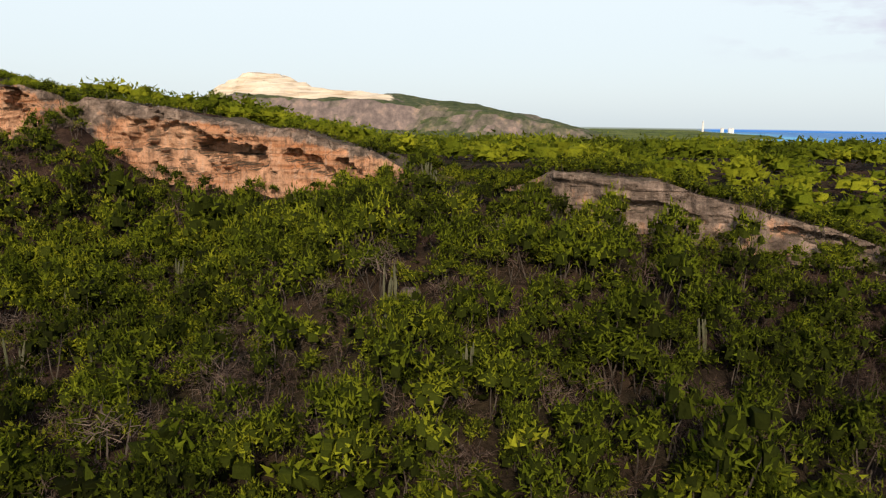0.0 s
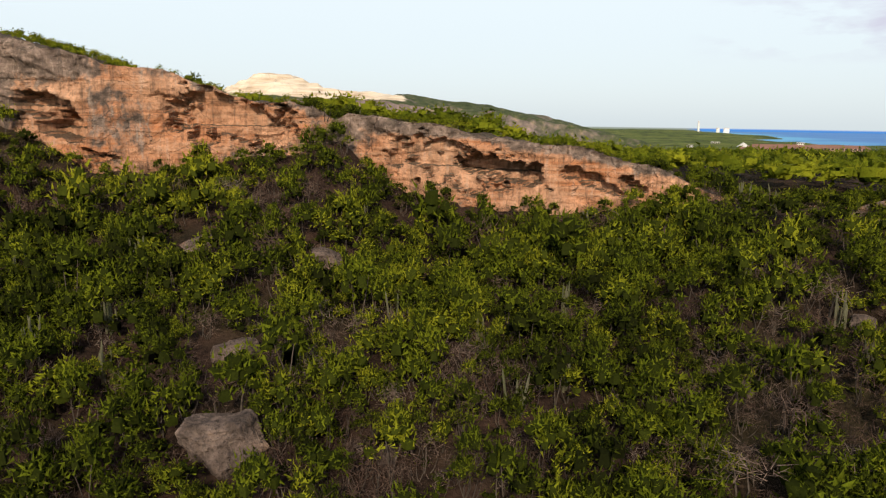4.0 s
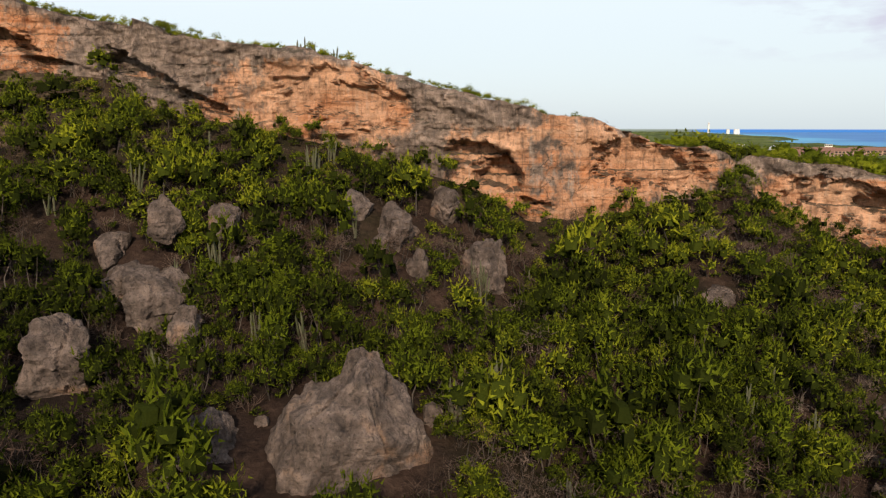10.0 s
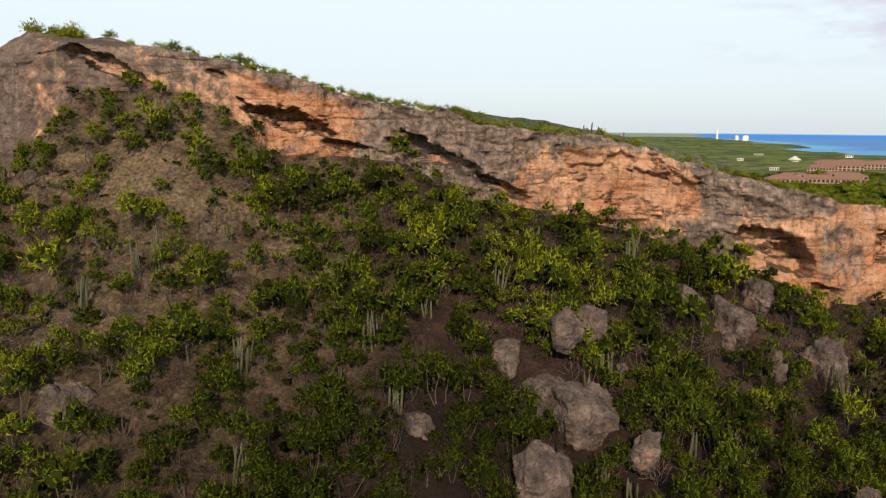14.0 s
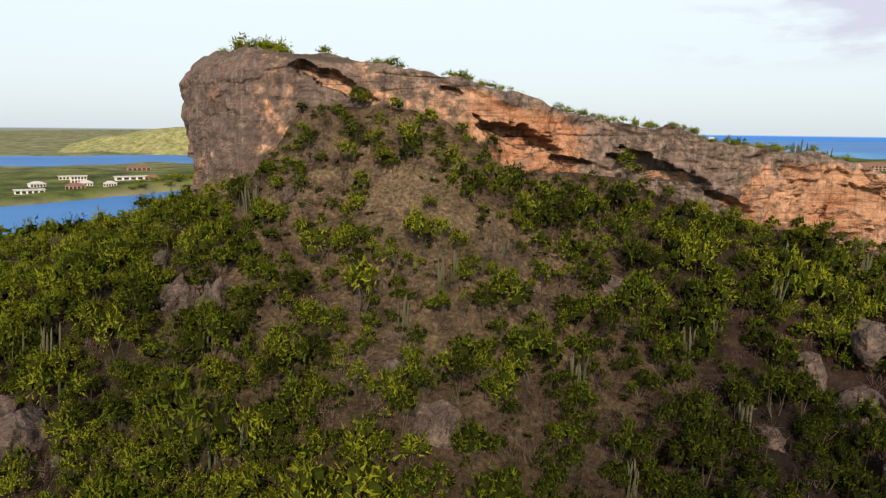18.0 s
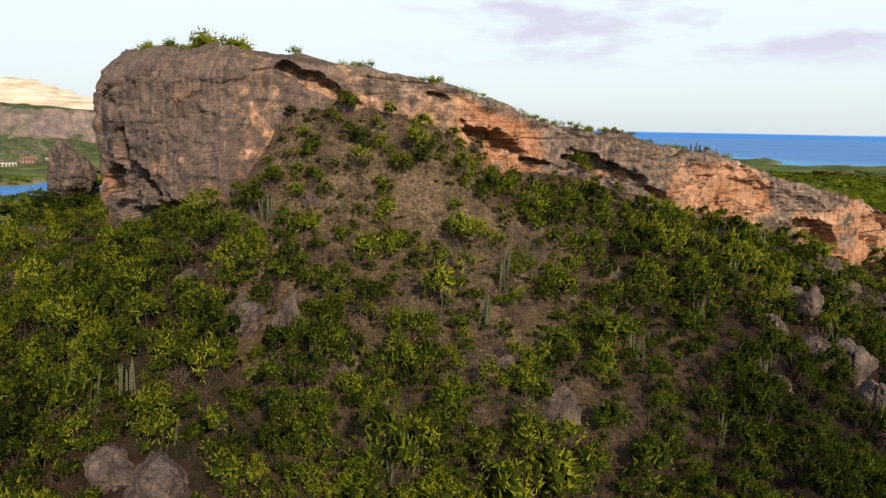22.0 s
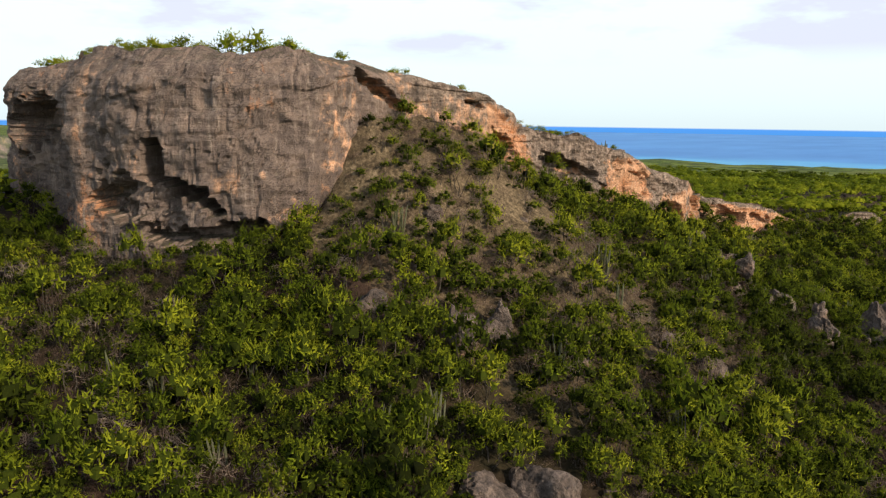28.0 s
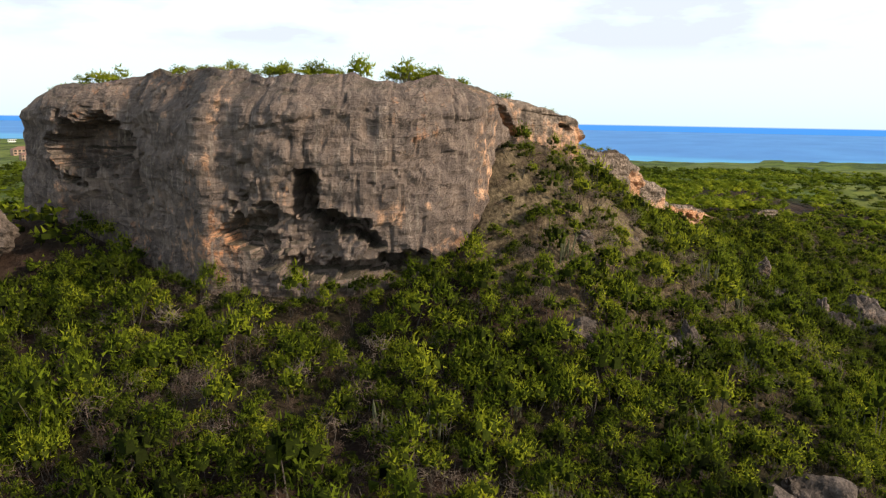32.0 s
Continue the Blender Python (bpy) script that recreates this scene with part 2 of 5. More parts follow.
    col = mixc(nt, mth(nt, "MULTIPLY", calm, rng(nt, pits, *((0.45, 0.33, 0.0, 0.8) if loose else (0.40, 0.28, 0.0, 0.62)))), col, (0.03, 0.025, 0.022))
    col = mixc(nt, mth(nt, "MULTIPLY", calm, rng(nt, pits, 0.60, 0.74, 0.0, 0.45)), col, (0.46, 0.37, 0.29))
    if not loose:
        flat = rng(nt, nd(nt, "ShaderNodeSeparateXYZ", {0: nd(nt, "ShaderNodeNewGeometry").outputs["True Normal"]}).outputs[2], 0.70, 0.88, 0.0, 0.85)
        col = mixc(nt, flat, col, ramp(nt, fine, [(0.3, (0.030, 0.024, 0.016)), (0.5, (0.085, 0.068, 0.048)), (0.7, (0.17, 0.14, 0.105))]))
    h = mth(nt, "ADD", mth(nt, "MULTIPLY", mid, 0.8), mth(nt, "ADD", mth(nt, "ADD", mth(nt, "MULTIPLY", pits, 0.7), mth(nt, "MULTIPLY", fine, 0.35)), mth(nt, "ADD", mth(nt, "MULTIPLY", rng(nt, crack, 0.0, 0.05), 0.02 if loose else 0.06), mth(nt, "MULTIPLY", strat, 0.5))))
    finish(nt, bsdf, col, 0.93, h, 0.55, 0.9, 0.15)
    return m


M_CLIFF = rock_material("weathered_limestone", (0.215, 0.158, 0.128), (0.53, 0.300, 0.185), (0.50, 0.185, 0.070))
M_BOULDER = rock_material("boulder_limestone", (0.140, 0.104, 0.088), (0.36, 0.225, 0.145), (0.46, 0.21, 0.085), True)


def ground_material():
    m, nt, bsdf = material("dry_hillside_soil")
    p = geo_pos(nt)
    a = noise_tex(nt, p, 0.35, 5.0, 0.6)
    b = noise_tex(nt, p, 2.6, 5.0, 0.65)
    c = noise_tex(nt, p, 0.045, 4.0)
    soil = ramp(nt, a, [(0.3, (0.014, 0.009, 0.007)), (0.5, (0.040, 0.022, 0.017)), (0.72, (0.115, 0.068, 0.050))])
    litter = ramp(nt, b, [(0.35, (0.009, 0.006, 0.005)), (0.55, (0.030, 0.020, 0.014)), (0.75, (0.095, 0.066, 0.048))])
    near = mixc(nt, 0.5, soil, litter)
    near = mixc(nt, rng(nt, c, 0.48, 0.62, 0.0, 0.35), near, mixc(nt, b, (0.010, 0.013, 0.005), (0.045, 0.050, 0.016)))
    # soil is darker in two ovals and along the foot of the slope
    near = mixc(nt, attr(nt, "dark_soil"), near, mixc(nt, b, (0.005, 0.004, 0.004), (0.022, 0.015, 0.013)))
    straw = ramp(nt, b, [(0.3, (0.035, 0.026, 0.016)), (0.5, (0.125, 0.090, 0.054)), (0.74, (0.27, 0.20, 0.13))])
    near = mixc(nt, mth(nt, "MULTIPLY", attr(nt, "straw"), rng(nt, a, 0.35, 0.6, 0.35, 1.0)), near, straw)
    # scrub cover of the far plain
    d = noise_tex(nt, p, 0.028, 6.0, 0.7)
    e = noise_tex(nt, p, 0.0055, 4.0, 0.6)
    far = ramp(nt, d, [(0.34, (0.020, 0.028, 0.009)), (0.48, (0.060, 0.082, 0.018)), (0.58, (0.115, 0.145, 0.026)), (0.72, (0.19, 0.185, 0.055))])
    far = mixc(nt, rng(nt, e, 0.50, 0.62, 0.0, 0.6), far, (0.19, 0.195, 0.05))
    far = mixc(nt, rng(nt, e, 0.42, 0.30, 0.0, 0.6), far, (0.030, 0.045, 0.018))
    # far fields: sunlight and haze are put into their paler colour
    hazy_fields = ramp(nt, d, [(0.34, (0.085, 0.090, 0.042)), (0.5, (0.20, 0.195, 0.095)), (0.66, (0.34, 0.31, 0.18))])
    far = mixc(nt, attr(nt, "hazy_land"), far, hazy_fields)
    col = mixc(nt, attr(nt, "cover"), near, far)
    col = mixc(nt, attr(nt, "sand"), col, (0.50, 0.42, 0.30))
    finish(nt, bsdf, col, 0.95, mth(nt, "ADD", b, mth(nt, "MULTIPLY", a, 2.0)), 0.25, 0.8, 0.1)
    return m


M_GROUND = ground_material()


def leaf_material(name, dark, mid, light, through_=0.42):
    """Small leaves: colour by bush and by spray; they turn to the light like the rounded crown that they make up."""
    m, nt, bsdf = material(name)
    r = nd(nt, "ShaderNodeNewGeometry").outputs["Random Per Island"]
    t = attr(nt, "tint")
    o = nd(nt, "ShaderNodeObjectInfo").outputs["Random"]
    f = mth(nt, "ADD", mth(nt, "MULTIPLY", r, 0.16), mth(nt, "ADD", mth(nt, "MULTIPLY", t, 0.68), mth(nt, "MULTIPLY", o, 0.16)))
    col = ramp(nt, f, [(0.12, dark), (0.5, mid), (0.9, light)])
    # fine mottling puts small shadows between leaves and twigs into the colour
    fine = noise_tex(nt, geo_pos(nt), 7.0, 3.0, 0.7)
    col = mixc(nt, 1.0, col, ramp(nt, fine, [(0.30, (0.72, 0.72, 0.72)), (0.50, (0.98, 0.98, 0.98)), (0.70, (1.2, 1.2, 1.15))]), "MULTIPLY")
    finish(nt, bsdf, col, 0.8, None, spec=0.04)
    puff = nd(nt, "ShaderNodeAttribute", attribute_name="puff").outputs["Vector"]
    puff = nd(nt, "ShaderNodeVectorTransform", {0: puff}, vector_type="VECTOR", convert_from="OBJECT", convert_to="WORLD").outputs[0]
    flat_ = nd(nt, "ShaderNodeVectorMath", {0: nd(nt, "ShaderNodeNewGeometry").outputs["Normal"], 1: (0.45, 0.45, 0.45)}, operation="MULTIPLY").outputs[0]
    turned = nd(nt, "ShaderNodeVectorMath", {0: nd(nt, "ShaderNodeVectorMath", {0: puff, 1: flat_}, operation="ADD").outputs[0]}, operation="NORMALIZE").outputs[0]
    nt.links.new(turned, bsdf.inputs["Normal"])
    tr = nd(nt, "ShaderNodeBsdfTranslucent", {0: col})
    mx = nd(nt, "ShaderNodeMixShader", {0: through_, 1: bsdf.outputs[0], 2: tr.outputs[0]})
    nt.links.new(mx.outputs[0], nt.nodes["Material Output"].inputs[0])
    return m


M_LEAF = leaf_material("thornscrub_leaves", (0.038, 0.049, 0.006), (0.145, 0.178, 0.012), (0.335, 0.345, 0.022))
# darker copy of the leaf colours: crown-interior shade put into the core boxes
M_INNER = leaf_material("shaded_crown_cores", (0.014, 0.017, 0.004), (0.034, 0.044, 0.006), (0.070, 0.086, 0.010))
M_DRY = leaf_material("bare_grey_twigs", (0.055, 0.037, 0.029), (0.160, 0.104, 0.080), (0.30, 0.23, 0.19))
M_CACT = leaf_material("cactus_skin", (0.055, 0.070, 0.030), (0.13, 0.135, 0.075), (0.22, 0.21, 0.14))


def simple(name, lo, hi, scale=3.0, rough=0.8, metal=0.0, bump=0.05):
    m, nt, bsdf = material(name)
    n = noise_tex(nt, nd(nt, "ShaderNodeTexCoord").outputs["Object"], scale, 5.0, 0.6)
    n2 = noise_tex(nt, nd(nt, "ShaderNodeTexCoord").outputs["Object"], scale * 7, 3.0, 0.6)
    finish(nt, bsdf, ramp(nt, mth(nt, "ADD", mth(nt, "MULTIPLY", n, 0.7), mth(nt, "MULTIPLY", n2, 0.3)), [(0.3, lo), (0.7, hi)]), rough, n2, bump, 0.5, 0.3)
    bsdf.inputs["Metallic"].default_value = metal
    return m


M_BARK = simple("grey_bark", (0.030, 0.023, 0.018), (0.10, 0.080, 0.064), 6.0)


def water_material():
    m, nt, bsdf = material("blue_water")
    p = geo_pos(nt)
    n = noise_tex(nt, stretch(nt, p, 0.002, 0.006, 1), 1.0, 5.0, 0.6)
    n2 = noise_tex(nt, p, 0.25, 3.0)
    shoal = attr(nt, "shoal")
    col = ramp(nt, n, [(0.3, (0.050, 0.180, 0.48)), (0.7, (0.080, 0.250, 0.58))])
    col = mixc(nt, shoal, col, (0.13, 0.42, 0.66))
    finish(nt, bsdf, col, 0.5, n2, 0.3, 0.15, 0.04)
    return m


M_WATER = water_material()

# ---- the plan of the cliff: foot line from east to west, round the nose and back north ----
FOOT = np.array([(120.2, 26.9), (75.2, 41.9), (50.2, 48.9), (40.2, 50.9), (29.2, 52.6), (18, 54), (10.5, 57.3), (5.6, 63.7), (0.8, 69.1), (-4.1, 73.5), (-14.1, 76.6), (-23, 79.2), (-32.1, 82), (-38.1, 83.8), (-41.1, 83.4),
                 (-44.2, 81.4), (-51.2, 80.6), (-59.3, 79.8), (-65.5, 77.5), (-71.7, 78.7), (-79.8, 80.8), (-89.8, 81.3), (-99.7, 80.4), (-105.7, 79.3), (-111.7, 83.4), (-119.6, 83.9), (-126.7, 83.3), (-130.8, 82.2), (-137.9, 85.1), (-144.1, 87), (-149.2, 86.4), (-152.3, 85.9), (-156.4, 86.3), (-160.5, 90.3), (-163.8, 95.8), (-166.6, 101.8), (-167.1, 110.8), (-164.9, 119.8), (-160.1, 127.3), (-161.8, 138.2), (-156.8, 150.4), (-140.6, 158)], float)
Z_FOOT = np.array([26, 26.5, 27, 27.3, 28, 29.5, 30.7, 33, 33, 32, 30.5, 30.5, 31.5, 34.5, 38.5, 36.5, 35.8, 34.5, 34, 37.5, 40.2, 42.8, 44.8, 46.2, 49.3, 50.4, 50.4, 54.6, 57.2, 57.4, 57.6, 52, 46.5, 44, 42.6, 42.2, 42.2, 42.2, 43.2, 46.5, 47, 46])
Z_RIM = np.array([24.5, 25.5, 27.6, 29, 31.2, 33.8, 34.6, 34.2, 34.0, 34.6, 36.8, 38.4, 39.6, 40.3, 40.6, 41.0, 42.4, 44.3, 45.5, 46.9, 49.2, 52.0, 53.2, 54.1, 55.1, 57.2, 58.7,
                  59.9, 61.2, 62.3, 62.8, 63.0, 63.2, 63.4, 63.5, 63.7, 63.8, 63.8, 63.7, 63.3, 62.0, 58.5])


def resample(step):
    seg = np.r_[0, np.cumsum(np.hypot(*np.diff(FOOT, axis=0).T))]
    s = np.arange(0, seg[-1], step)
    cols = [np.interp(s, seg, c) for c in (FOOT[:, 0], FOOT[:, 1], Z_FOOT, Z_RIM)]
    k = max(3, int(3.0 / step) | 1)
    w = np.hanning(k + 2)[1:-1]
    w /= w.sum()
    return s, *[np.convolve(np.pad(c, k // 2, mode="edge"), w, "valid") for c in cols]


LS, LX, LY, LZF, LZR = resample(1.0)
LM = np.where(LY < 90.5, np.interp(LX, [-160, -156, -151, -130, -110, -90, -70, -40, 0, 30, 140], [0.42, 0.50, 0.82, 0.85, 0.68, 0.55, 0.5, 0.42, 0.36, 0.42, 0.25]), 0.40)


def nearest(x, y):
    """Distance to the foot line, index of its nearest point, and whether the place lies on the mesa's side."""
    x, y = np.asarray(x, float).ravel(), np.asarray(y, float).ravel()
    d, k = np.empty(len(x)), np.empty(len(x), int)
    for a in range(0, len(x), 20000):
        q = (x[a:a + 20000, None] - LX) ** 2 + (y[a:a + 20000, None] - LY) ** 2
        k[a:a + 20000] = q.argmin(1)
        d[a:a + 20000] = np.sqrt(q.min(1))
    ring = np.r_[np.stack([LX, LY], 1), [(-138, 3000), (3000, 3000), (3000, 30)]]
    inside = np.zeros(len(x), bool)
    for (x0, y0), (x1, y1) in zip(ring, np.roll(ring, -1, 0)):
        if y0 != y1:
            inside ^= ((y0 > y) != (y1 > y)) & (x < (x1 - x0) * (y - y0) / (y1 - y0) + x0)
    return d, k, inside


def foot_blend(x, y, d):
    """Height of the cliff's foot and steepness below it, eased between the near stretches of the foot line."""
    zf, mm = np.empty(len(x)), np.empty(len(x))
    for a in range(0, len(x), 20000):
        q = np.sqrt((x[a:a + 20000, None] - LX) ** 2 + (y[a:a + 20000, None] - LY) ** 2)
        w = np.exp(-(q - d[a:a + 20000, None]) / (0.5 + 0.13 * d[a:a + 20000, None]))
        t = w.sum(1)
        zf[a:a + 20000], mm[a:a + 20000] = w @ LZF / t, w @ LM / t
    return zf, mm


CHANNEL = [(-885, 24), (-625, 164), (-330, 462), (-247, 586), (-135, 676), (-85, 699)]
LAGOON = [(-1500, 620), (-900, 1010), (-480, 1270), (-300, 1300)]


def line_dist(x, y, pts):
    best = np.full(np.shape(x), 1e9)
    for (x0, y0), (x1, y1) in zip(pts, pts[1:]):
        dx, dy = x1 - x0, y1 - y0
        t = np.clip(((x - x0) * dx + (y - y0) * dy) / (dx * dx + dy * dy), 0, 1)
        best = np.minimum(best, np.hypot(x - x0 - t * dx, y - y0 - t * dy))
    return best


def coast_x(y):
    return np.interp(y, [-3000, -100, 100, 580, 1000, 1560, 2100, 2300, 2800, 3500, 4200, 4900], [1150, 985, 945, 850, 900, 880, 960, 1150, 1250, 1500, 1600, 1700])


def water_depth(x, y):
    """Positive inside the water, in metres from the shore."""
    wob = 22 * fbm(x / 90, y / 90, seed=5, octaves=3)
    sea = x - coast_x(y) + wob * 2.2
    ch = 82 - line_dist(x, y, CHANNEL) + wob * 0.6
    lag = 185 - line_dist(x, y, LAGOON) + wob
    return np.maximum(np.maximum(sea, ch), lag)


def plain_z(x, y):
    r = np.hypot(x - 40, y - 110)
    z = 5 + 24 * np.exp(-(r / 430) ** 2)
    z = z * (0.35 + 0.65 * sstep(-420, -120, x)) + 5 * fbm(x / 160, y / 160, seed=3, octaves=4) * sstep(120, 600, r)
    # low hills on the far shore
    z = z + sstep(1500, 3800, np.hypot(x + 200, y)) * sstep(900, -300, x) * (13 + 13 * fbm(x / 900, y / 700, seed=8, octaves=3))
    return z


def ground_z(x, y):
    x, y = np.asarray(x, float), np.asarray(y, float)
    shape = x.shape
    x, y = x.ravel(), y.ravel()
    near = (x > -420) & (x < 320) & (y > -200) & (y < 480)
    z = np.maximum(plain_z(x, y), 2.0)
    if near.any():
        xn, yn = x[near], y[near]
        d, k, inside = nearest(xn, yn)
        zp = z[near]
        zf, m = foot_blend(xn, yn, d)
        big = np.where(LX[k] < -100, 95.0, 62.0)
        und = fbm(xn / 17, yn / 17, seed=11, octaves=4) * 1.25 * sstep(0, 10, d) + fbm(xn / 4, yn / 4, seed=12, octaves=2) * 0.22
        slope = zf - m * big * (1 - np.exp(-d / big)) + und
        slope = slope + (zp * 0.5 - slope) * sstep(90, 200, d)
        south = LY < 89.5
        top = np.interp(xn, LX[south][::-1], LZR[south][::-1]) - 0.05 * d + und * 0.35
        level = 33.4 - 0.045 * np.maximum(0, yn - 110)
        top = top + np.maximum(level - top, 0) * sstep(4, 34, d) * sstep(155, 95, xn) * sstep(-25, 0, xn)
        north = np.interp(xn, [-160, -100, -40, 60], [150, 165, 230, 330])
        top = top + (zp - top) * np.maximum(sstep(-55, 25, yn - north), sstep(120, 300, xn))
        up = sstep(6.0, 9.5, d)
        zz = np.where(inside, LZF[k] - 0.6 + (top - LZF[k] + 0.6) * up, slope)
        edge = np.minimum.reduce([sstep(-420, -330, xn), sstep(320, 240, xn), sstep(-200, -120, yn), sstep(480, 380, yn)])
        z[near] = zp + (zz - zp) * edge
    wd = water_depth(x, y)
    z = z + (-3.0 - z) * sstep(-14, 8, wd)
    return z.reshape(shape)


def dark_zones(x, y):
    """Two ovals of darker soil and darker, more often leafless bushes, and a weak dark band along the slope's foot."""
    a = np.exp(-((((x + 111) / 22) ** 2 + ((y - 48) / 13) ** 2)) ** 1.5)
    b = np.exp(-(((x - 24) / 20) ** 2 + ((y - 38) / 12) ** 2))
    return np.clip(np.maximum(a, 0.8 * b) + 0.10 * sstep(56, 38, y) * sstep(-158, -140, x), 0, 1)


def axis(lo, hi, step, far_lo, far_hi, grow=1.13):
    mid = list(np.arange(lo, hi + step / 2, step))
    a, s = mid[-1], step
    while a < far_hi:
        s = min(s * grow, 260)
        a += s
        mid.append(a)
    a, s = mid[0], step
    while a > far_lo:
        s = min(s * grow, 260)
        a -= s
        mid.insert(0, a)
    return np.array(mid)


GX, GY = axis(-215, 115, 1.3, -4600, 4600, 1.07), axis(18, 175, 1.3, -3000, 4900, 1.06)
gx, gy = np.meshgrid(GX, GY, indexing="ij")
gz = ground_z(gx, gy)
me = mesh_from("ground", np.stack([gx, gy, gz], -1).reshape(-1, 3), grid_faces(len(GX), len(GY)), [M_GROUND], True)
rr = np.hypot(gx - 0, gy - 90)
set_attr(me, "cover", sstep(130, 240, rr - 90 * (gx < -60) + 40 * fbm(gx / 60, gy / 60, seed=21)))
set_attr(me, "hazy_land", sstep(620, 1300, np.hypot(gx + 150, gy)) * sstep(350, -150, gx - 0.12 * gy) * 0.9)
set_attr(me, "sand", 0.45 * sstep(-9, -2, water_depth(gx, gy)) * sstep(0.1, 0.5, fbm(gx / 70, gy / 70, seed=22) + 0.3))
gd, gk, gi = nearest(gx, gy)
set_attr(me, "straw", (sstep(-108, -124, gx.ravel()) * sstep(44, 16, gd) * (gx.ravel() > -160) * ~gi))
set_attr(me, "dark_soil", 0.85 * dark_zones(gx, gy) ** 1.5)
ground = tagged(new("ground", me), "dry scrub-covered hillside of brown soil falling from the cliff", "ground", kind="structure")

WX, WY = axis(-1300, 1900, 70, -4800, 4800, 1.2), axis(-300, 4700, 70, -4800, 4900, 1.2)
wx, wy = np.meshgrid(WX, WY, indexing="ij")
me = mesh_from("water", np.stack([wx, wy, 0 * wx], -1).reshape(-1, 3), grid_faces(len(WX), len(WY)), [M_WATER], True)
set_attr(me, "shoal", sstep(260, 20, water_depth(wx, wy)) * sstep(600, 1200, wx))
tagged(new("water", me), "calm blue sea and lagoon water reaching the horizon", "water", kind="structure")

# ---- the limestone cliff ----
CAVES = [  # x, y of the nearest foot, height, half width, half height, depth, lean of the long axis
    (-23, 79, 34.4, 4.6, 1.7, 4.2), (-29, 80, 34.8, 9.0, 3.0, 1.5), (-9, 75, 33.2, 2.4, 1.0, 2.2), (-14, 76, 33.6, 3.5, 0.9, 1.6, 0.3),
    (-52, 80.5, 39.0, 8.4, 3.4, 1.9, 0.25), (-70, 78, 38.6, 2.8, 1.6, 4.2), (-72.5, 79, 40.9, 3.4, 1.5, 2.6), (-66, 77, 35.6, 2.0, 0.7, 1.6),
    (-86, 81, 46.6, 9.0, 3.2, 0.8), (-108.6, 83, 50.0, 7.4, 1.3, 2.8, 0.36), (-102.5, 80, 46.8, 3.0, 0.8, 2.6, 0.4), (-124.4, 83, 53.6, 4.6, 1.2, 3.8, 0.3), (-128.5, 83, 54.4, 2.4, 0.8, 2.4, 0.5),
    (-119.5, 83, 51.0, 2.0, 0.7, 2.6), (-145.6, 87, 59.3, 5.0, 1.1, 2.2, 0.40), (-132.6, 84.4, 58.7, 1.8, 0.6, 1.2, 0.3), (30, 52, 29.6, 5.0, 0.6, 0.9), (16, 54, 31.8, 4.0, 0.6, 0.7), (38, 50, 28.2, 5.0, 0.5, 0.9),
    (-165.8, 100.0, 51.8, 1.6, 3.0, 5.4, 0.5), (-164.2, 96.2, 48.9, 4.2, 1.5, 5.4, 0.42), (-166.0, 101.8, 47.2, 7.5, 3.4, 1.6, 0.15), (-167, 106.4, 48.2, 3.0, 2.0, 3.0), (-160.6, 90.0, 44.7, 3.0, 1.4, 4.4, 0.25),
    (-166.8, 104.0, 49.1, 1.6, 0.9, 3.0), (-166.9, 106.0, 47.0, 1.9, 1.0, 3.0), (-166.6, 102.6, 46.8, 1.6, 1.1, 3.0), (-162.6, 94.3, 44.4, 9.0, 1.2, 3.0, 0.04), (-157.8, 87.2, 44.7, 2.6, 1.4, 4.4),
    (-160.9, 134.3, 55.2, 6.8, 4.2, 6.0), (-161.6, 125.3, 51.6, 1.6, 4.4, 1.4)]
CS, CX, CY, CZF, CZR = resample(0.30)
tx, ty = np.gradient(CX), np.gradient(CY)
ln = np.hypot(tx, ty)
NX, NY = -ty / ln, tx / ln            # pointing out of the rock
k = 15
NX, NY = (np.convolve(np.pad(c, k // 2, mode="edge"), np.ones(k) / k, "valid") for c in (NX, NY))
ROWS_V = 80
vv = np.linspace(0, 1, ROWS_V)
rim_n = 0.55 * fbm(CS / 4.5, 0 * CS, seed=31, octaves=4) * np.clip((CZR - CZF) / 6, 0, 1)
zlow = CZF - 3.0
Z = zlow[:, None] + (CZR + rim_n - zlow)[:, None] * vv - (1.6 * sstep(3.6, 1.6, CZR - CZF))[:, None]
S2 = np.broadcast_to(CS[:, None], Z.shape)
hgt = np.maximum(CZR - CZF, 0.3)[:, None]
rel = (Z - CZF[:, None]) / hgt
amp = np.clip(hgt / 7.0, 0.08, 1.0)
patch = fbm(S2 / 13, Z / 7, seed=51, octaves=3)
warp = 1.5 * fbm(S2 / 6, Z / 4, seed=40, octaves=3)
out = 1.0 * fbm(S2 / 12, Z / 14, seed=41, octaves=2)
ledge = fbm(Z * 0.62 + 1.2 * fbm(S2 / 12, 0 * Z, seed=42, octaves=3), S2 / 16, seed=43, octaves=3)
out += 0.22 * np.tanh(ledge * 3.5) + 0.24 * np.tanh(5 * vnoise((S2 + warp) / 3.4, (Z + 0.3 * warp) / 2.8, seed=44))
out += 0.13 * np.tanh(5 * vnoise((S2 + 0.4 * warp) / 0.95, Z / 1.5, seed=49)) + 0.15 * fbm(S2 / 0.9, Z / 0.8, seed=45, octaves=3, gain=0.6) + 0.26 * fbm(S2 / 1.5, Z / 10, seed=46, octaves=3)
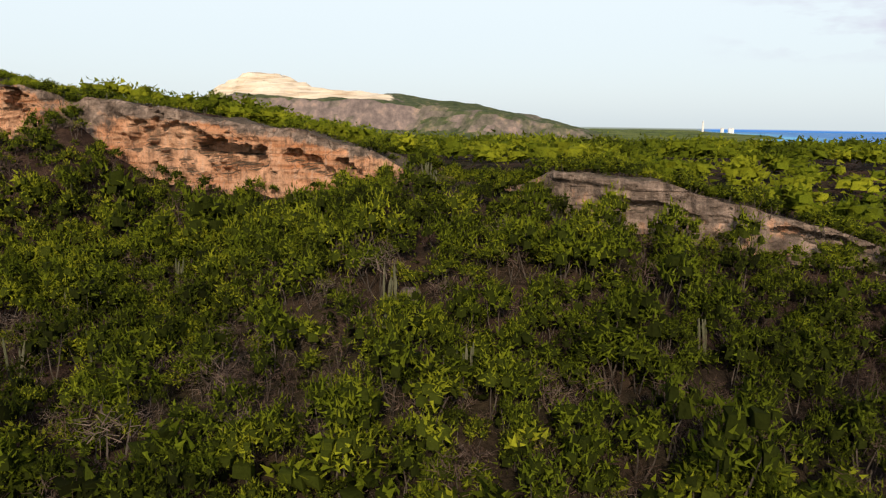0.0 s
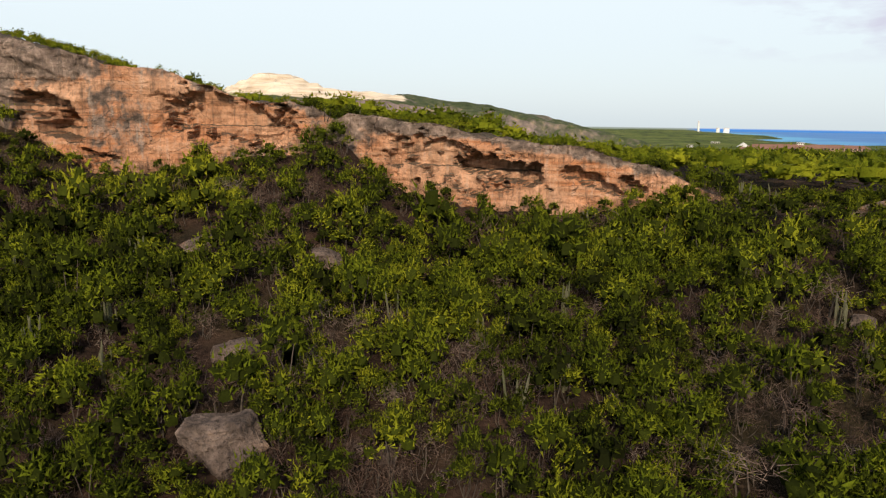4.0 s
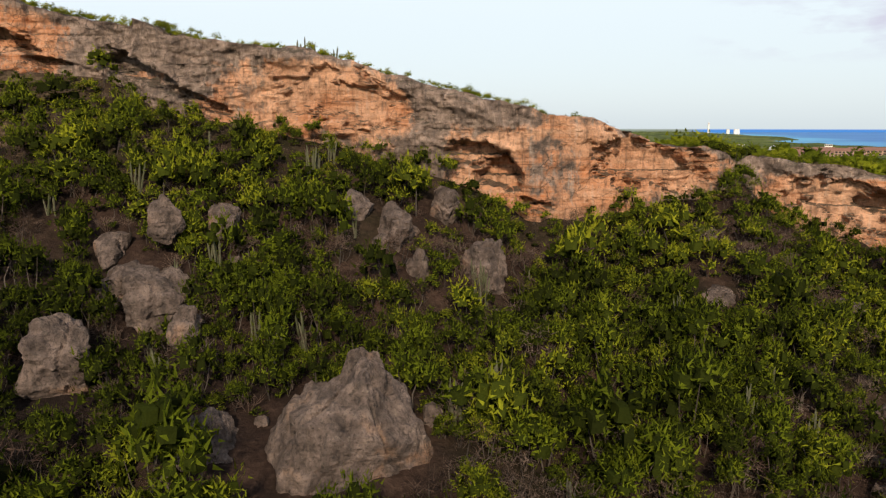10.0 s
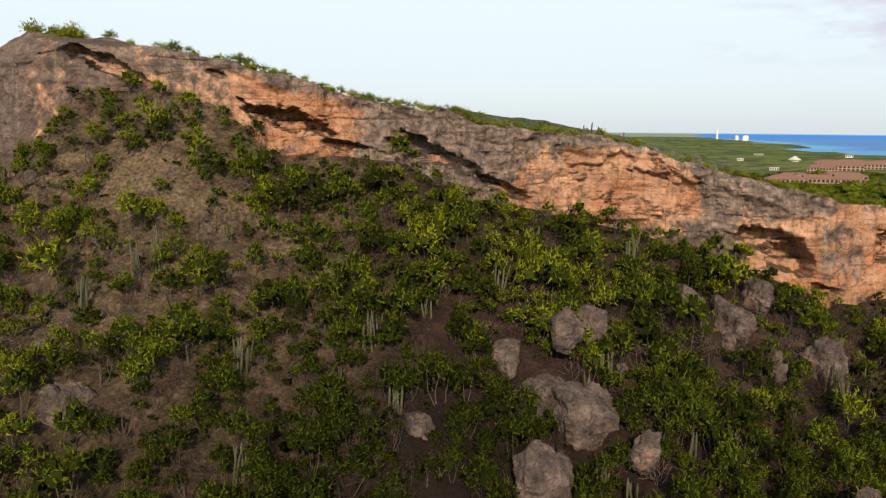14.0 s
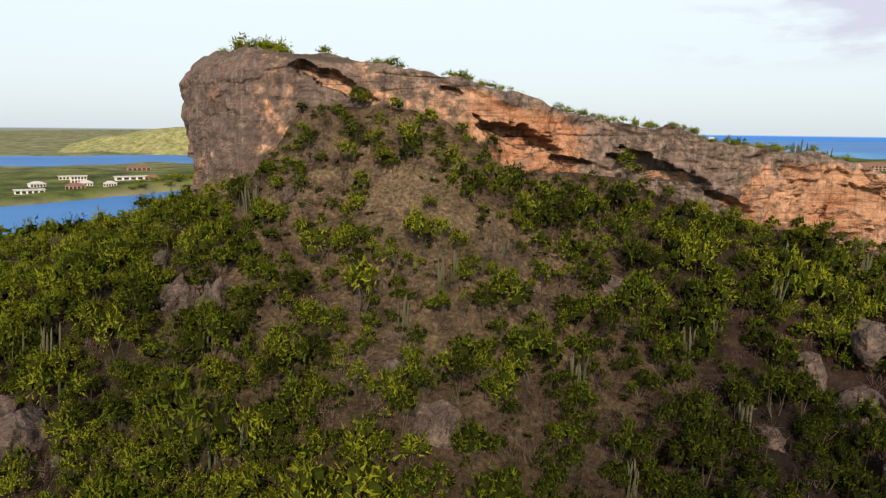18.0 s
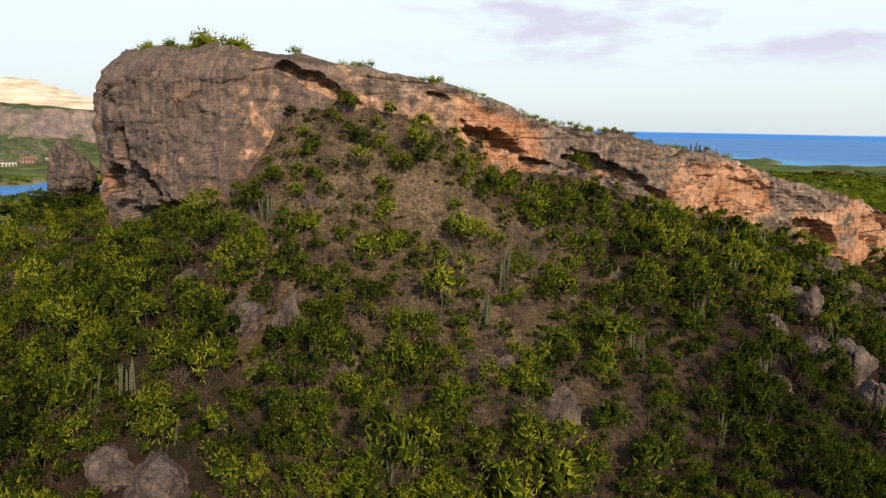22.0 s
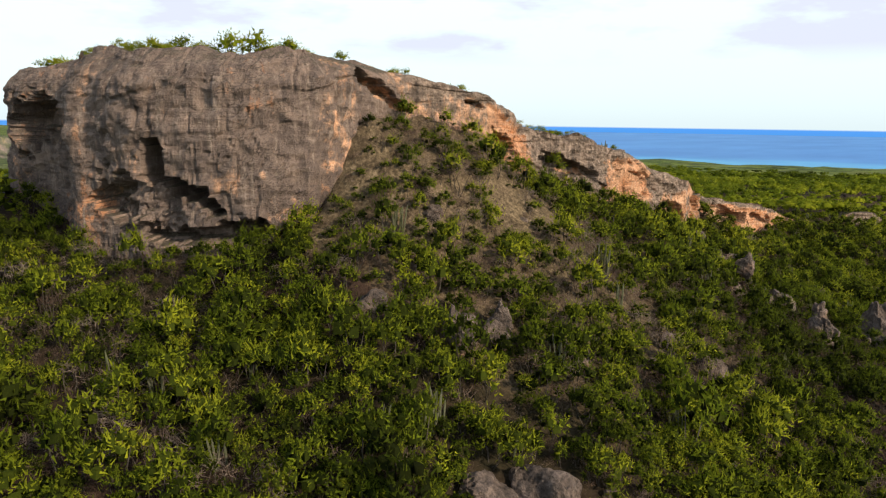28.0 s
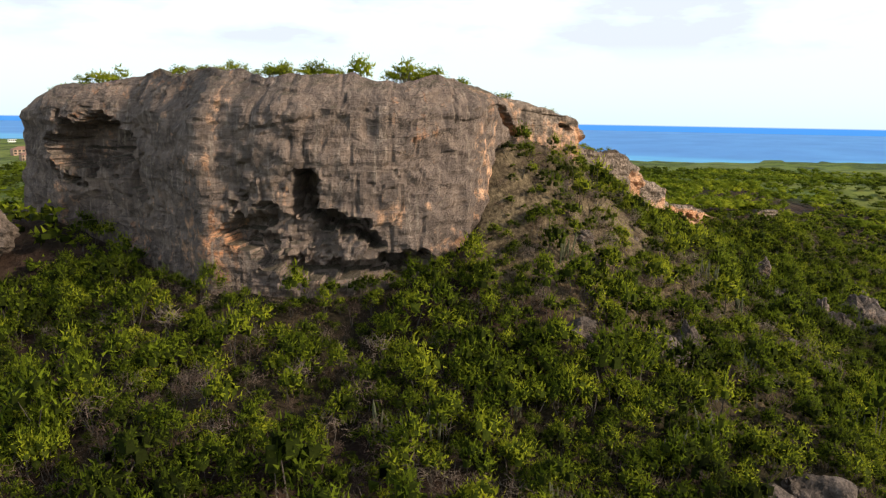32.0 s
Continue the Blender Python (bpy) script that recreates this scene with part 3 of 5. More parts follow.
out += 0.24 * (0.5 - np.abs(vnoise((S2 + 0.5 * warp) / 1.5, (Z + 0.2 * warp) / 1.0, seed=56))) + 0.15 * (0.5 - np.abs(vnoise(S2 / 0.75, Z / 0.55, seed=57))) + 0.10 * vnoise(S2 / 0.36, Z / 0.3, seed=58)
# open cracks: thin deep lines, mostly upright or along the beds
crack_v = np.abs(vnoise((S2 + 0.5 * warp) / 3.2, Z / 16, seed=53))
crack_h = np.abs(vnoise(S2 / 22, (Z + 0.12 * warp) / 1.7, seed=54))
out -= 0.45 * sstep(0.07, 0.0, crack_v) + 0.26 * sstep(0.06, 0.0, crack_h) * sstep(-0.2, 0.3, fbm(S2 / 9, Z / 5, seed=55))
rough_lip = sstep(0.72, 0.84, rel) * sstep(1.02, 0.9, rel)
out += 0.9 * rough_lip * sstep(-0.2, 0.5, fbm(S2 / 8, 0 * Z, seed=47)) - 0.5 * rel
cave = np.zeros_like(Z)
for cx, cy, cz, hw, hh, dep, *lean in CAVES:
    sc = CS[((CX - cx) ** 2 + (CY - cy) ** 2).argmin()]
    tilt = lean[0] if lean else (0.17 if cx > -150 else 0.0)
    zz = Z - cz - tilt * (S2 - sc) + 0.45 * hh * fbm(S2 / 1.6, Z / 1.1, seed=48, octaves=4, gain=0.6)
    q = ((S2 + 1.0 * warp - sc) / hw) ** 2 + (zz / (hh * np.where(zz > 0, 1.0, 0.7))) ** 2
    lip = np.where(Z > cz, 1.0, 0.75)
    cave = np.maximum(cave, dep * lip * sstep(1.05, 0.6, q + 0.15 * vnoise(S2 / 0.7, Z / 0.5, seed=59)))
nose = sstep(-138, -147, CX)[:, None]


def foot_s(x, y):
    return CS[((CX - x) ** 2 + (CY - y) ** 2).argmin()]


# the nose: gently dipping beds, open fractures, an upright rib and the hollow beside it
bed = Z - 0.16 * (foot_s(-167.1, 108.8) - S2) * -1.0 + 0.3 * warp
out = out + nose * (0.16 * np.tanh(5 * vnoise(bed / 2.1, S2 / 15, seed=81)) + 0.12 * np.tanh(5 * vnoise(bed / 0.8, S2 / 9, seed=82)) + 0.22 * vnoise((S2 + 0.3 * Z + warp) / 3.6, Z / 9, seed=83))
out = out - nose * (0.5 * sstep(0.05, 0.0, np.abs(vnoise(bed / 3.4, S2 / 20, seed=84))) + 0.5 * sstep(0.05, 0.0, np.abs(vnoise((S2 + 0.35 * warp) / 5.5, Z / 22, seed=85))))
rib = foot_s(-167.1, 110.6)
out = out + nose * (1.5 * np.exp(-((S2 - rib - 0.12 * (Z - 50)) / 2.0) ** 2) - 2.6 * np.exp(-((S2 - rib - 8) / 5.0) ** 2))
spots = np.zeros_like(Z)
for sx_, sy_, sz_, rs_, rz_, amt in ((-162, 93, 50.4, 2.4, 1.4, 0.6), (-158, 87.5, 47.2, 1.8, 1.8, 0.7), (-166, 109, 56, 1.6, 9, 0.22), (-166, 108, 46, 4.5, 2.4, 0.25), (-165.6, 102.4, 51.5, 1.6, 2.6, 0.45)):
    spots += amt * np.exp(-((S2 - foot_s(sx_, sy_) + 0.5 * warp) / rs_) ** 2 - ((Z - sz_) / rz_) ** 2)
out = out * amp * (1 - 0.42 * nose) * (1 - 0.5 * sstep(-0.05, 0.35, patch) * (1 - nose)) - np.minimum(cave, 5.6) - 2.6 * nose * np.clip((rel - 0.72) / 0.28, 0, 1) ** 2
out = np.maximum(out, -5.8)
X, Y = CX[:, None] + NX[:, None] * out, CY[:, None] + NY[:, None] * out
# the top turns back over the plateau
tops = [np.stack([X, Y, Z], -1)]
for back, drop in ((1.6, 0.1), (4.0, 0.2), (8.0, 0.3), (12.0, 0.9)):
    o = out[:, -1] - back
    tops.append(np.stack([CX + NX * o, CY + NY * o, CZR - 1.6 * sstep(3.6, 1.6, CZR - CZF) + rim_n * max(0, 1 - back / 8) - 0.05 * back - drop + 0.35 * fbm(CS / 3, back + 0 * CS, seed=50)], -1)[:, None])
V = np.concatenate(tops, 1)
fresh = 0.72 + 0.7 * patch + 0.22 * np.clip(cave, 0, 1.5) - 0.62 * sstep(0.70, 0.92, rel - 0.12 * patch) - 0.18 * sstep(12, 5, Z * 0 + hgt)
fresh = fresh - 0.42 * sstep(-8, 12, CX)[:, None] + np.interp(-CX, [-5, 8, 36, 40, 45, 59, 61, 66, 68, 75, 77, 80, 100, 103, 116, 119, 130, 132, 140], [0, 0.25, 0.25, -0.5, 0.35, 0.35, -0.75, -0.75, 0.3, 0.3, -0.4, 0.25, 0.25, -0.45, -0.35, 0.2, 0.2, -0.4, -0.3])[:, None] * sstep(0.95, 0.7, rel)
fresh = fresh * (1 - nose) + nose * (-0.03 + 0.32 * fbm(S2 / 5, Z / 16, seed=52, octaves=3) + 0.10 * sstep(0.45, 0.1, rel) + spots + 0.4 * np.clip(cave, 0, 1.5) * (CX > -151.5)[:, None])
me = mesh_from("cliff", V.reshape(-1, 3), grid_faces(len(CS), V.shape[1])[:, ::-1], [M_CLIFF], False)
set_attr(me, "fresh", np.concatenate([fresh] + [fresh[:, -1:] * 0] * 4, 1))
set_attr(me, "smooth_face", np.broadcast_to(nose, (len(CS), V.shape[1])))
cliff = tagged(new("cliff", me), "weathered orange and grey limestone cliff with shallow caves", "cliff", kind="structure")

# ---- scrub ----
# fallen boulders: centre, width, depth and height
BOULDERS = [
    (-83.3, 42.1, 23.2, 12.6, 11, 14.6), (-90.6, 40.4, 24.6, 5.2, 4.5, 6), (-72.3, 65.6, 31, 5.4, 4.5, 6.2), (-78.4, 63, 30.4, 2.2, 2.2, 4.6),
    (-80.8, 68.2, 34, 6.4, 4, 5.4), (-97.9, 53.6, 31.5, 5.4, 4.4, 5.6), (-102.1, 47, 29, 5.2, 4.2, 6.2), (-98.7, 58.4, 36.4, 3.4, 3, 4.2), (-94.6, 49, 30.3, 3, 2.6, 3.6),
    (-110.7, 51.8, 30.4, 3, 2.6, 3.8), (-118.1, 68.7, 39.4, 3, 2.2, 2.2), (-158.6, 66.8, 38.6, 4, 3.6, 5.6), (-155.1, 65, 38.4, 2.8, 3, 5.4),
    (-161.6, 74.1, 39.9, 4.4, 4, 4.8), (-149.2, 61, 35.6, 3, 2.6, 3.2), (-136.3, 52.3, 31.4, 4.8, 4.2, 6.6), (-153.3, 53, 30.6, 3.2, 2.8, 2.8),
    (-166.6, 53.9, 31.2, 5.4, 4.6, 6), (-51.6, 63.8, 28.2, 5.6, 3.8, 2.6), (-53.6, 50.5, 22.4, 1.8, 1.6, 1.9), (-44.8, 47.8, 23.2, 4.4, 3.4, 3.4),
    (-40.1, 61.6, 28, 3.4, 2.8, 2.2), (-100.3, 55.7, 31.6, 5, 4, 4.6), (-103.1, 59.3, 34, 4, 3, 3.2),
    (-19.2, 61.9, 25.2, 1.9, 1.7, 2.8), (-171.1, 139.8, 46.6, 10, 8, 10.4), (-95.3, 63.5, 35.6, 4, 3.2, 5.2), (-138.9, 74.3, 45, 5, 3, 2.6),
    (-133.3, 72.4, 43.6, 3.6, 2.4, 2), (-169.2, 56.8, 32.2, 4.6, 3.4, 3), (-84.3, 69.5, 36.2, 4.2, 3, 3.6), (-75.8, 73, 35.6, 5, 3.4, 4.4), (-43.1, 37.9, 22, 5, 4, 4)]


def clear_of_boulders(x, y, margin=0.1):
    """Bare rock and trampled scree keep the bushes off the fallen boulders and the ground just downhill of them."""
    ok = np.ones(np.shape(x), bool)
    for bx, by, bz, bw, bd, bh in BOULDERS:
        r = 0.5 * bw + margin
        ok &= np.hypot(x - bx, (y - by + 0.22 * bd) * 0.9) > r
    return ok


rs = np.random.RandomState(4)


BOX = np.array([(i, j, k_) for i in (-1, 1) for j in (-1, 1) for k_ in (-1, 1)], float) * 0.577
BOX_F = np.array([(0, 1, 3, 2), (4, 6, 7, 5), (0, 4, 5, 1), (2, 3, 7, 6), (0, 2, 6, 4), (1, 5, 7, 3)])


def shrub_mesh(seed, sprays, clumps, leaf, thin=0.2, stems=3, spread=1.0, core=0.75, lift=0.16, tip=0.95):
    """Unit shrub about 1 m wide and 1 m tall: points, core faces, stem faces and spray triangles."""
    r = np.random.RandomState(seed)
    ang = np.arange(clumps) * 2.4 + r.uniform(-0.5, 0.5, clumps)
    rad = np.sqrt((np.arange(clumps) + 0.2) / clumps) * 0.36 * spread * r.uniform(0.75, 1.15, clumps)
    cc = np.stack([np.cos(ang) * rad, np.sin(ang) * rad, lift + 0.52 * np.sqrt(np.clip(1 - (rad / 0.44) ** 2, 0, 1)) + r.uniform(-0.10, 0.14, clumps)], 1)
    big = r.uniform(0.12, 0.20, clumps) * math.sqrt(9.0 / clumps)
    v, fc = np.zeros((0, 3)), np.zeros((0, 4), int)
    if core > 0:
        for c0 in range(clumps):
            fc = np.concatenate([fc, BOX_F + len(v)])
            v = np.concatenate([v, cc[c0] + BOX * big[c0] * core * r.uniform(0.6, 1.3, (8, 1)) * (1, 1, 0.85)])
    # stems
    fs = []
    for i in range(stems):
        p0 = np.array([*r.uniform(-0.06, 0.06, 2), -0.10])
        p2 = cc[r.randint(clumps)] * (0.9, 0.9, 0.95)
        p1 = (p0 + p2) / 2 + (*(r.uniform(-0.09, 0.09, 2)), -0.02)
        ring = np.array([(math.cos(q), math.sin(q), 0) for q in (0, 2.1, 4.2)])
        o = len(v)
        v = np.concatenate([v, p0 + ring * 0.020, p1 + ring * 0.014, p2 + ring * 0.005])
        for lv in (0, 3):
            for q in range(3):
                fs.append((o + lv + q, o + lv + (q + 1) % 3, o + lv + 3 + (q + 1) % 3, o + lv + 3 + q))
    # leafy sprays, slim triangles that point up and out of the clumps
    which = r.randint(0, clumps, sprays)
    off = r.normal(0, 1, (sprays, 3))
    off[:, 2] = off[:, 2] * 0.8 + 0.25
    off /= np.linalg.norm(off, axis=1, keepdims=True)
    c = cc[which] + off * r.uniform(0.40, 1.65, (sprays, 1)) * big[which][:, None]
    d = off + r.normal(0, 0.55, (sprays, 3)) + (0, 0, 0.25)
    d /= np.linalg.norm(d, axis=1, keepdims=True)
    a = np.cross(d, r.normal(0, 1, (sprays, 3)))
    a /= np.linalg.norm(a, axis=1, keepdims=True)
    ln_ = leaf * r.uniform(0.6, 1.5, (sprays, 1))
    ft = np.arange(sprays * 3).reshape(-1, 3) + len(v)
    v = np.concatenate([v, np.stack([c - a * ln_ * thin - d * ln_ * 0.6, c + a * ln_ * thin - d * ln_ * 0.6, c + d * ln_ * tip], 1).reshape(-1, 3)])
    puff = v - (0, 0, 0.30)
    puff[len(v) - 3 * sprays:] += 0.35 * np.repeat(off, 3, 0)
    puff /= np.maximum(np.linalg.norm(puff, axis=1, keepdims=True), 1e-6)
    return v, fc, np.array(fs, int).reshape(-1, 4), ft, puff


LUSH = [shrub_mesh(100 + i, 250, 9 + i % 3, 0.053, 0.31, 2, 1.0 + 0.2 * (i % 3 == 0), 0.72, 0.12 + 0.05 * (i % 2), 1.15) for i in range(10)]
LESS = [shrub_mesh(150 + i, 150, 8 + i % 3, 0.063, 0.34, 1, 1.0 + 0.2 * (i % 3 == 0), 0.78, 0.12 + 0.05 * (i % 2), 1.1) for i in range(8)]
RIM = [shrub_mesh(250 + i, 130, 7, 0.066, 0.36, 3, 0.95, 0.5, 0.06) for i in range(6)]
MID = [shrub_mesh(200 + i, 60, 4, 0.096, 0.42, 0, core=0.8, lift=0.12) for i in range(6)]
LOW = [shrub_mesh(350 + i, 42, 3, 0.10, 0.36, 0, 1.1, 0.7, 0.10, 1.1) for i in range(5)]
FAR = [shrub_mesh(300 + i, 34, 4, 0.14, 0.5, 0, core=0.85, lift=0.15) for i in range(5)]
BARE = [shrub_mesh(400 + i, 150, 9, 0.10, 0.055, 3, 1.1, 0.0, 0.2, 1.3) for i in range(6)]
BRUSH = [shrub_mesh(450 + i, 70, 6, 0.11, 0.06, 0, 1.1, 0.0, 0.12, 1.3) for i in range(4)]


def scatter_joined(name, kinds, pos, size, height, tint, mats, label, category):
    """All shrubs of one sort as a single joined mesh."""
    vs, qs, ss, ts, fs, ps, base = [], [], [], [], [], [], 0
    which = rs.randint(0, len(kinds), len(pos))
    turn = rs.uniform(0, 6.283, len(pos))
    for w, (v, fc, fst, ft, puff) in enumerate(kinds):
        sel = np.where(which == w)[0]
        c, s = np.cos(turn[sel])[:, None], np.sin(turn[sel])[:, None]
        px = (v[:, 0] * c - v[:, 1] * s) * size[sel, None] + pos[sel, 0, None]
        py = (v[:, 0] * s + v[:, 1] * c) * size[sel, None] + pos[sel, 1, None]
        pz = v[:, 2] * height[sel, None] + pos[sel, 2, None]
        vs.append(np.stack([px, py, pz], -1).reshape(-1, 3))
        ps.append(np.stack([puff[:, 0] * c - puff[:, 1] * s, puff[:, 0] * s + puff[:, 1] * c, np.broadcast_to(puff[:, 2], px.shape)], -1).reshape(-1, 3))
        shift = (np.arange(len(sel)) * len(v))[:, None, None] + base
        qs.append((fc[None] + shift).reshape(-1, 4))
        ss.append((fst[None] + shift).reshape(-1, 4))
        fs.append((ft[None] + shift).reshape(-1, 3))
        ts.append(np.repeat(tint[sel], len(v)))
        base += len(sel) * len(v)
    qs, ss, fs = np.concatenate(qs), np.concatenate(ss), np.concatenate(fs)
    me = mesh_from(name, np.concatenate(vs), np.concatenate([qs, ss]), mats, False, fs)
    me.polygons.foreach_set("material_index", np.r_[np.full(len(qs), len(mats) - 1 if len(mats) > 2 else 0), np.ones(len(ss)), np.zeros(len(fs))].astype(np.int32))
    set_attr(me, "tint", np.concatenate(ts))
    set_vec(me, "puff", np.concatenate(ps))
    return tagged(new(name, me), label, category, kind="stuff")


def dart(n, x0, x1, y0, y1, gap, keep):
    """Places at least about gap apart, kept by the chance that keep gives."""
    nx, ny = int((x1 - x0) / gap), int((y1 - y0) / gap)
    i, j = np.meshgrid(np.arange(nx), np.arange(ny), indexing="ij")
    x = x0 + (i.ravel() + rs.uniform(0.0, 1.0, nx * ny)) * gap
    y = y0 + (j.ravel() + rs.uniform(0.0, 1.0, nx * ny)) * gap
    ok = rs.uniform(0, 1, nx * ny) < keep(x, y)
    return x[ok], y[ok]


def off_cliff(x, y):
    d, k, inside = nearest(x, y)
    return np.where(inside, (d > 2.2) & ((d > 9) | (LZR[k] - LZF[k] < 2)) | ((d > 1.5) & (d < 0)), d > 0.8)


# slope below the cliff
def keep_slope(x, y):
    d, k, inside = nearest(x, y)
    patch_ = fbm(x / 15, y / 15, seed=61, octaves=3)
    bare_ = 0.98 - 0.3 * sstep(0.40, 0.80, patch_)
    dry = sstep(-112, -125, x) * sstep(34, 12, d) * (x > -158)
    return (~inside) * (d > 1.0) * (bare_ + 0.15 * dry) * clear_of_boulders(x, y)


sx, sy = dart(0, -216, 100, 24, 150, 1.34, keep_slope)
sz = ground_z(sx, sy)
vis = ((sy > 31) | ((sx > -75) & (sx < 20) & (sy > 26.5))) & (sx > -213) & ((sx < 45) | (sy > 38)) & (sy < 132) & ((sx < 60) | (rs.uniform(0, 1, len(sx)) < 0.6))
sx, sy, sz = sx[vis], sy[vis], sz[vis]
pn = 0.5 * fbm(sx / 9, sy / 9, seed=63, octaves=3) + rs.normal(0, 0.42, len(sx))
dd, kk, _ = nearest(sx, sy)
drybias = 0.35 * sstep(-112, -125, sx) * sstep(36, 14, dd) * (sx > -158)
murk = dark_zones(sx, sy)
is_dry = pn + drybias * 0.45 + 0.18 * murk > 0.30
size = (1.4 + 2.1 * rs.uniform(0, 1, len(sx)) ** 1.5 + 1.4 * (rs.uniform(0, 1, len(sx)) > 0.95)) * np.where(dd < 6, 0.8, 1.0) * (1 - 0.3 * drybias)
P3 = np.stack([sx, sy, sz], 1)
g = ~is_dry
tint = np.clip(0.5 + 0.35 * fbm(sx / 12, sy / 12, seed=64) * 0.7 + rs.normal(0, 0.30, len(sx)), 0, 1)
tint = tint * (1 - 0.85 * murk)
lush_size = size * rs.uniform(0.85, 1.2, len(sx))
close = g & (((sy < 52) & (sx > -150)) | ((sy < 66) & (sx <= -150)) | (sx < -170)) & (sy > 32)
pick = np.zeros(len(sx), bool)
pick[rs.permutation(np.where(close)[0])[:290]] = True
SINGLE = [(P3[i], lush_size[i]) for i in np.where(pick)[0]] + [(np.array((x, y, float(ground_z([x], [y])[0]))), w) for x, y, w in ((-170.5, 120, 5.2), (-173, 114, 3.8), (-167.5, 127, 4.2), (-161, 83, 3.6), (-140, 77, 3.4), (-143, 80, 3.0), (-171, 104, 3.2), (-169, 99, 2.6), (-168.5, 109, 3.4), (-166, 92, 2.8), (-162.5, 87.5, 3.2), (-163, 132, 4.0))]
g = g & ~pick
lush_high = lush_size * rs.uniform(0.85, 1.55, len(sx))
away = g & (((sy > 58) & (sx > -125)) | (sx > 35))
g = g & ~away
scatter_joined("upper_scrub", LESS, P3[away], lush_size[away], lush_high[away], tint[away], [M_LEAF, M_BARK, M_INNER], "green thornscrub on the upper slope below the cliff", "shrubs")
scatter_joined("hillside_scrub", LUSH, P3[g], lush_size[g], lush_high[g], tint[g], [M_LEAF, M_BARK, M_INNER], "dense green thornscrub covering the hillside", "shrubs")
scatter_joined("leafless_scrub", BARE, P3[is_dry], size[is_dry] * 0.95, size[is_dry] * rs.uniform(0.7, 1.0, is_dry.sum()), tint[is_dry], [M_DRY, M_BARK], "leafless grey-brown scrub between the green bushes", "shrubs")

# low undergrowth between the bushes
ux, uy = dart(0, -213, 90, 30, 125, 1.35, lambda x, y: keep_slope(x, y) * (0.7 + 0.3 * (x < -158) + 0.45 * (sstep(-108, -122, x) * (y > 50))))
uz = ground_z(ux, uy)
us = rs.uniform(0.7, 1.5, len(ux))
murk_u = dark_zones(ux, uy)
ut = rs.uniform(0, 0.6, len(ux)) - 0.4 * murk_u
gm = rs.uniform(0, 1, len(ux)) < np.where((ux < -115) & (ux > -158) & (uy > 52), 0.40, 0.52)
U3 = np.stack([ux, uy, uz], 1)
scatter_joined("undergrowth", LOW, U3[gm], us[gm], us[gm] * 0.7, ut[gm], [M_LEAF, M_BARK, M_INNER], "low green undergrowth on the slope", "shrubs")
scatter_joined("dead_brush", BRUSH, U3[~gm], us[~gm] * 1.4, us[~gm] * 0.85, ut[~gm] + 0.3, [M_DRY, M_BARK], "dead grey brush on the slope", "shrubs")


# plateau behind the rim and the near plain
def keep_top(x, y):
    d, k, inside = nearest(x, y)
    return inside * ((d > 9.0) | ((d > 3.0) & (LZR[k] - LZF[k] < 3.5))) * 0.97


tx_, ty_ = dart(0, -160, 150, 50, 250, 3.9, keep_top)
d_, k_, _ = nearest(tx_, ty_)
tz_ = np.where(d_ < 9.5, LZR[k_] - 0.05 * d_ - 0.5, ground_z(tx_, ty_))
ts_ = rs.uniform(2.7, 4.5, len(tx_)) * np.where(tx_ < -45, 0.55, 1.0)
tt_ = np.clip(0.55 + 0.3 * fbm(tx_ / 14, ty_ / 14, seed=66) + rs.normal(0, 0.15, len(tx_)), 0, 1)
T3 = np.stack([tx_, ty_, tz_ - 0.5 * (tx_ < -45)], 1)
scatter_joined("plateau_scrub", MID, T3, ts_ * 1.2, ts_ * 0.85, tt_, [M_LEAF, M_BARK], "green scrub covering the plateau behind the cliff", "shrubs")
# wind-pruned bushes along the rim
rn = 1360
rk = np.r_[rs.randint(8, len(LS) - 12, 1300), rs.choice(np.where((LX < -146) & (LY < 150))[0], 60)]
rin = rs.uniform(1.4, 7.5, rn) + 2.6 * sstep(-138, -147, LX[rk])
gx_, gy_ = np.gradient(LX), np.gradient(LY)
gl_ = np.hypot(gx_, gy_)
rx_, ry_ = LX[rk] + gy_[rk] / gl_[rk] * rin, LY[rk] - gx_[rk] / gl_[rk] * rin
rsz = rs.uniform(0.9, 1.8, rn) * np.where((LX[rk] > -125) & (LX[rk] < -60), 0.85, 1.0) * (1 + 0.25 * sstep(-138, -147, LX[rk])) * np.where(rs.uniform(0, 1, rn) < 0.3, 0.6, 1.0)
rsz *= np.where((LX[rk] < -146) & (rs.uniform(0, 1, rn) < 0.18), 1.6, 1.0)
okr = (fbm(LS[rk] / 7, rin * 0, seed=68) > -0.45) & ((LX[rk] > -146) | (rs.uniform(0, 1, rn) < 0.55))
R3 = np.stack([rx_, ry_, np.interp(LS[rk], CS, CZR) + np.interp(LS[rk], CS, rim_n) * np.maximum(0, 1 - rin / 8) - 0.05 * rin - 0.02 - 0.10 * rsz + (0.16 - 0.06 * rsz) * sstep(-138, -147, LX[rk]) - 1.6 * sstep(3.6, 1.6, LZR[rk] - LZF[rk])], 1)
scatter_joined("rim_scrub", RIM, R3[okr], rsz[okr] * 1.1, (rsz * rs.uniform(0.75, 1.15, rn))[okr], rs.uniform(0.4, 1.0, okr.sum()), [M_LEAF, M_BARK, M_LEAF], "wind-pruned green bushes along the cliff rim", "shrubs")
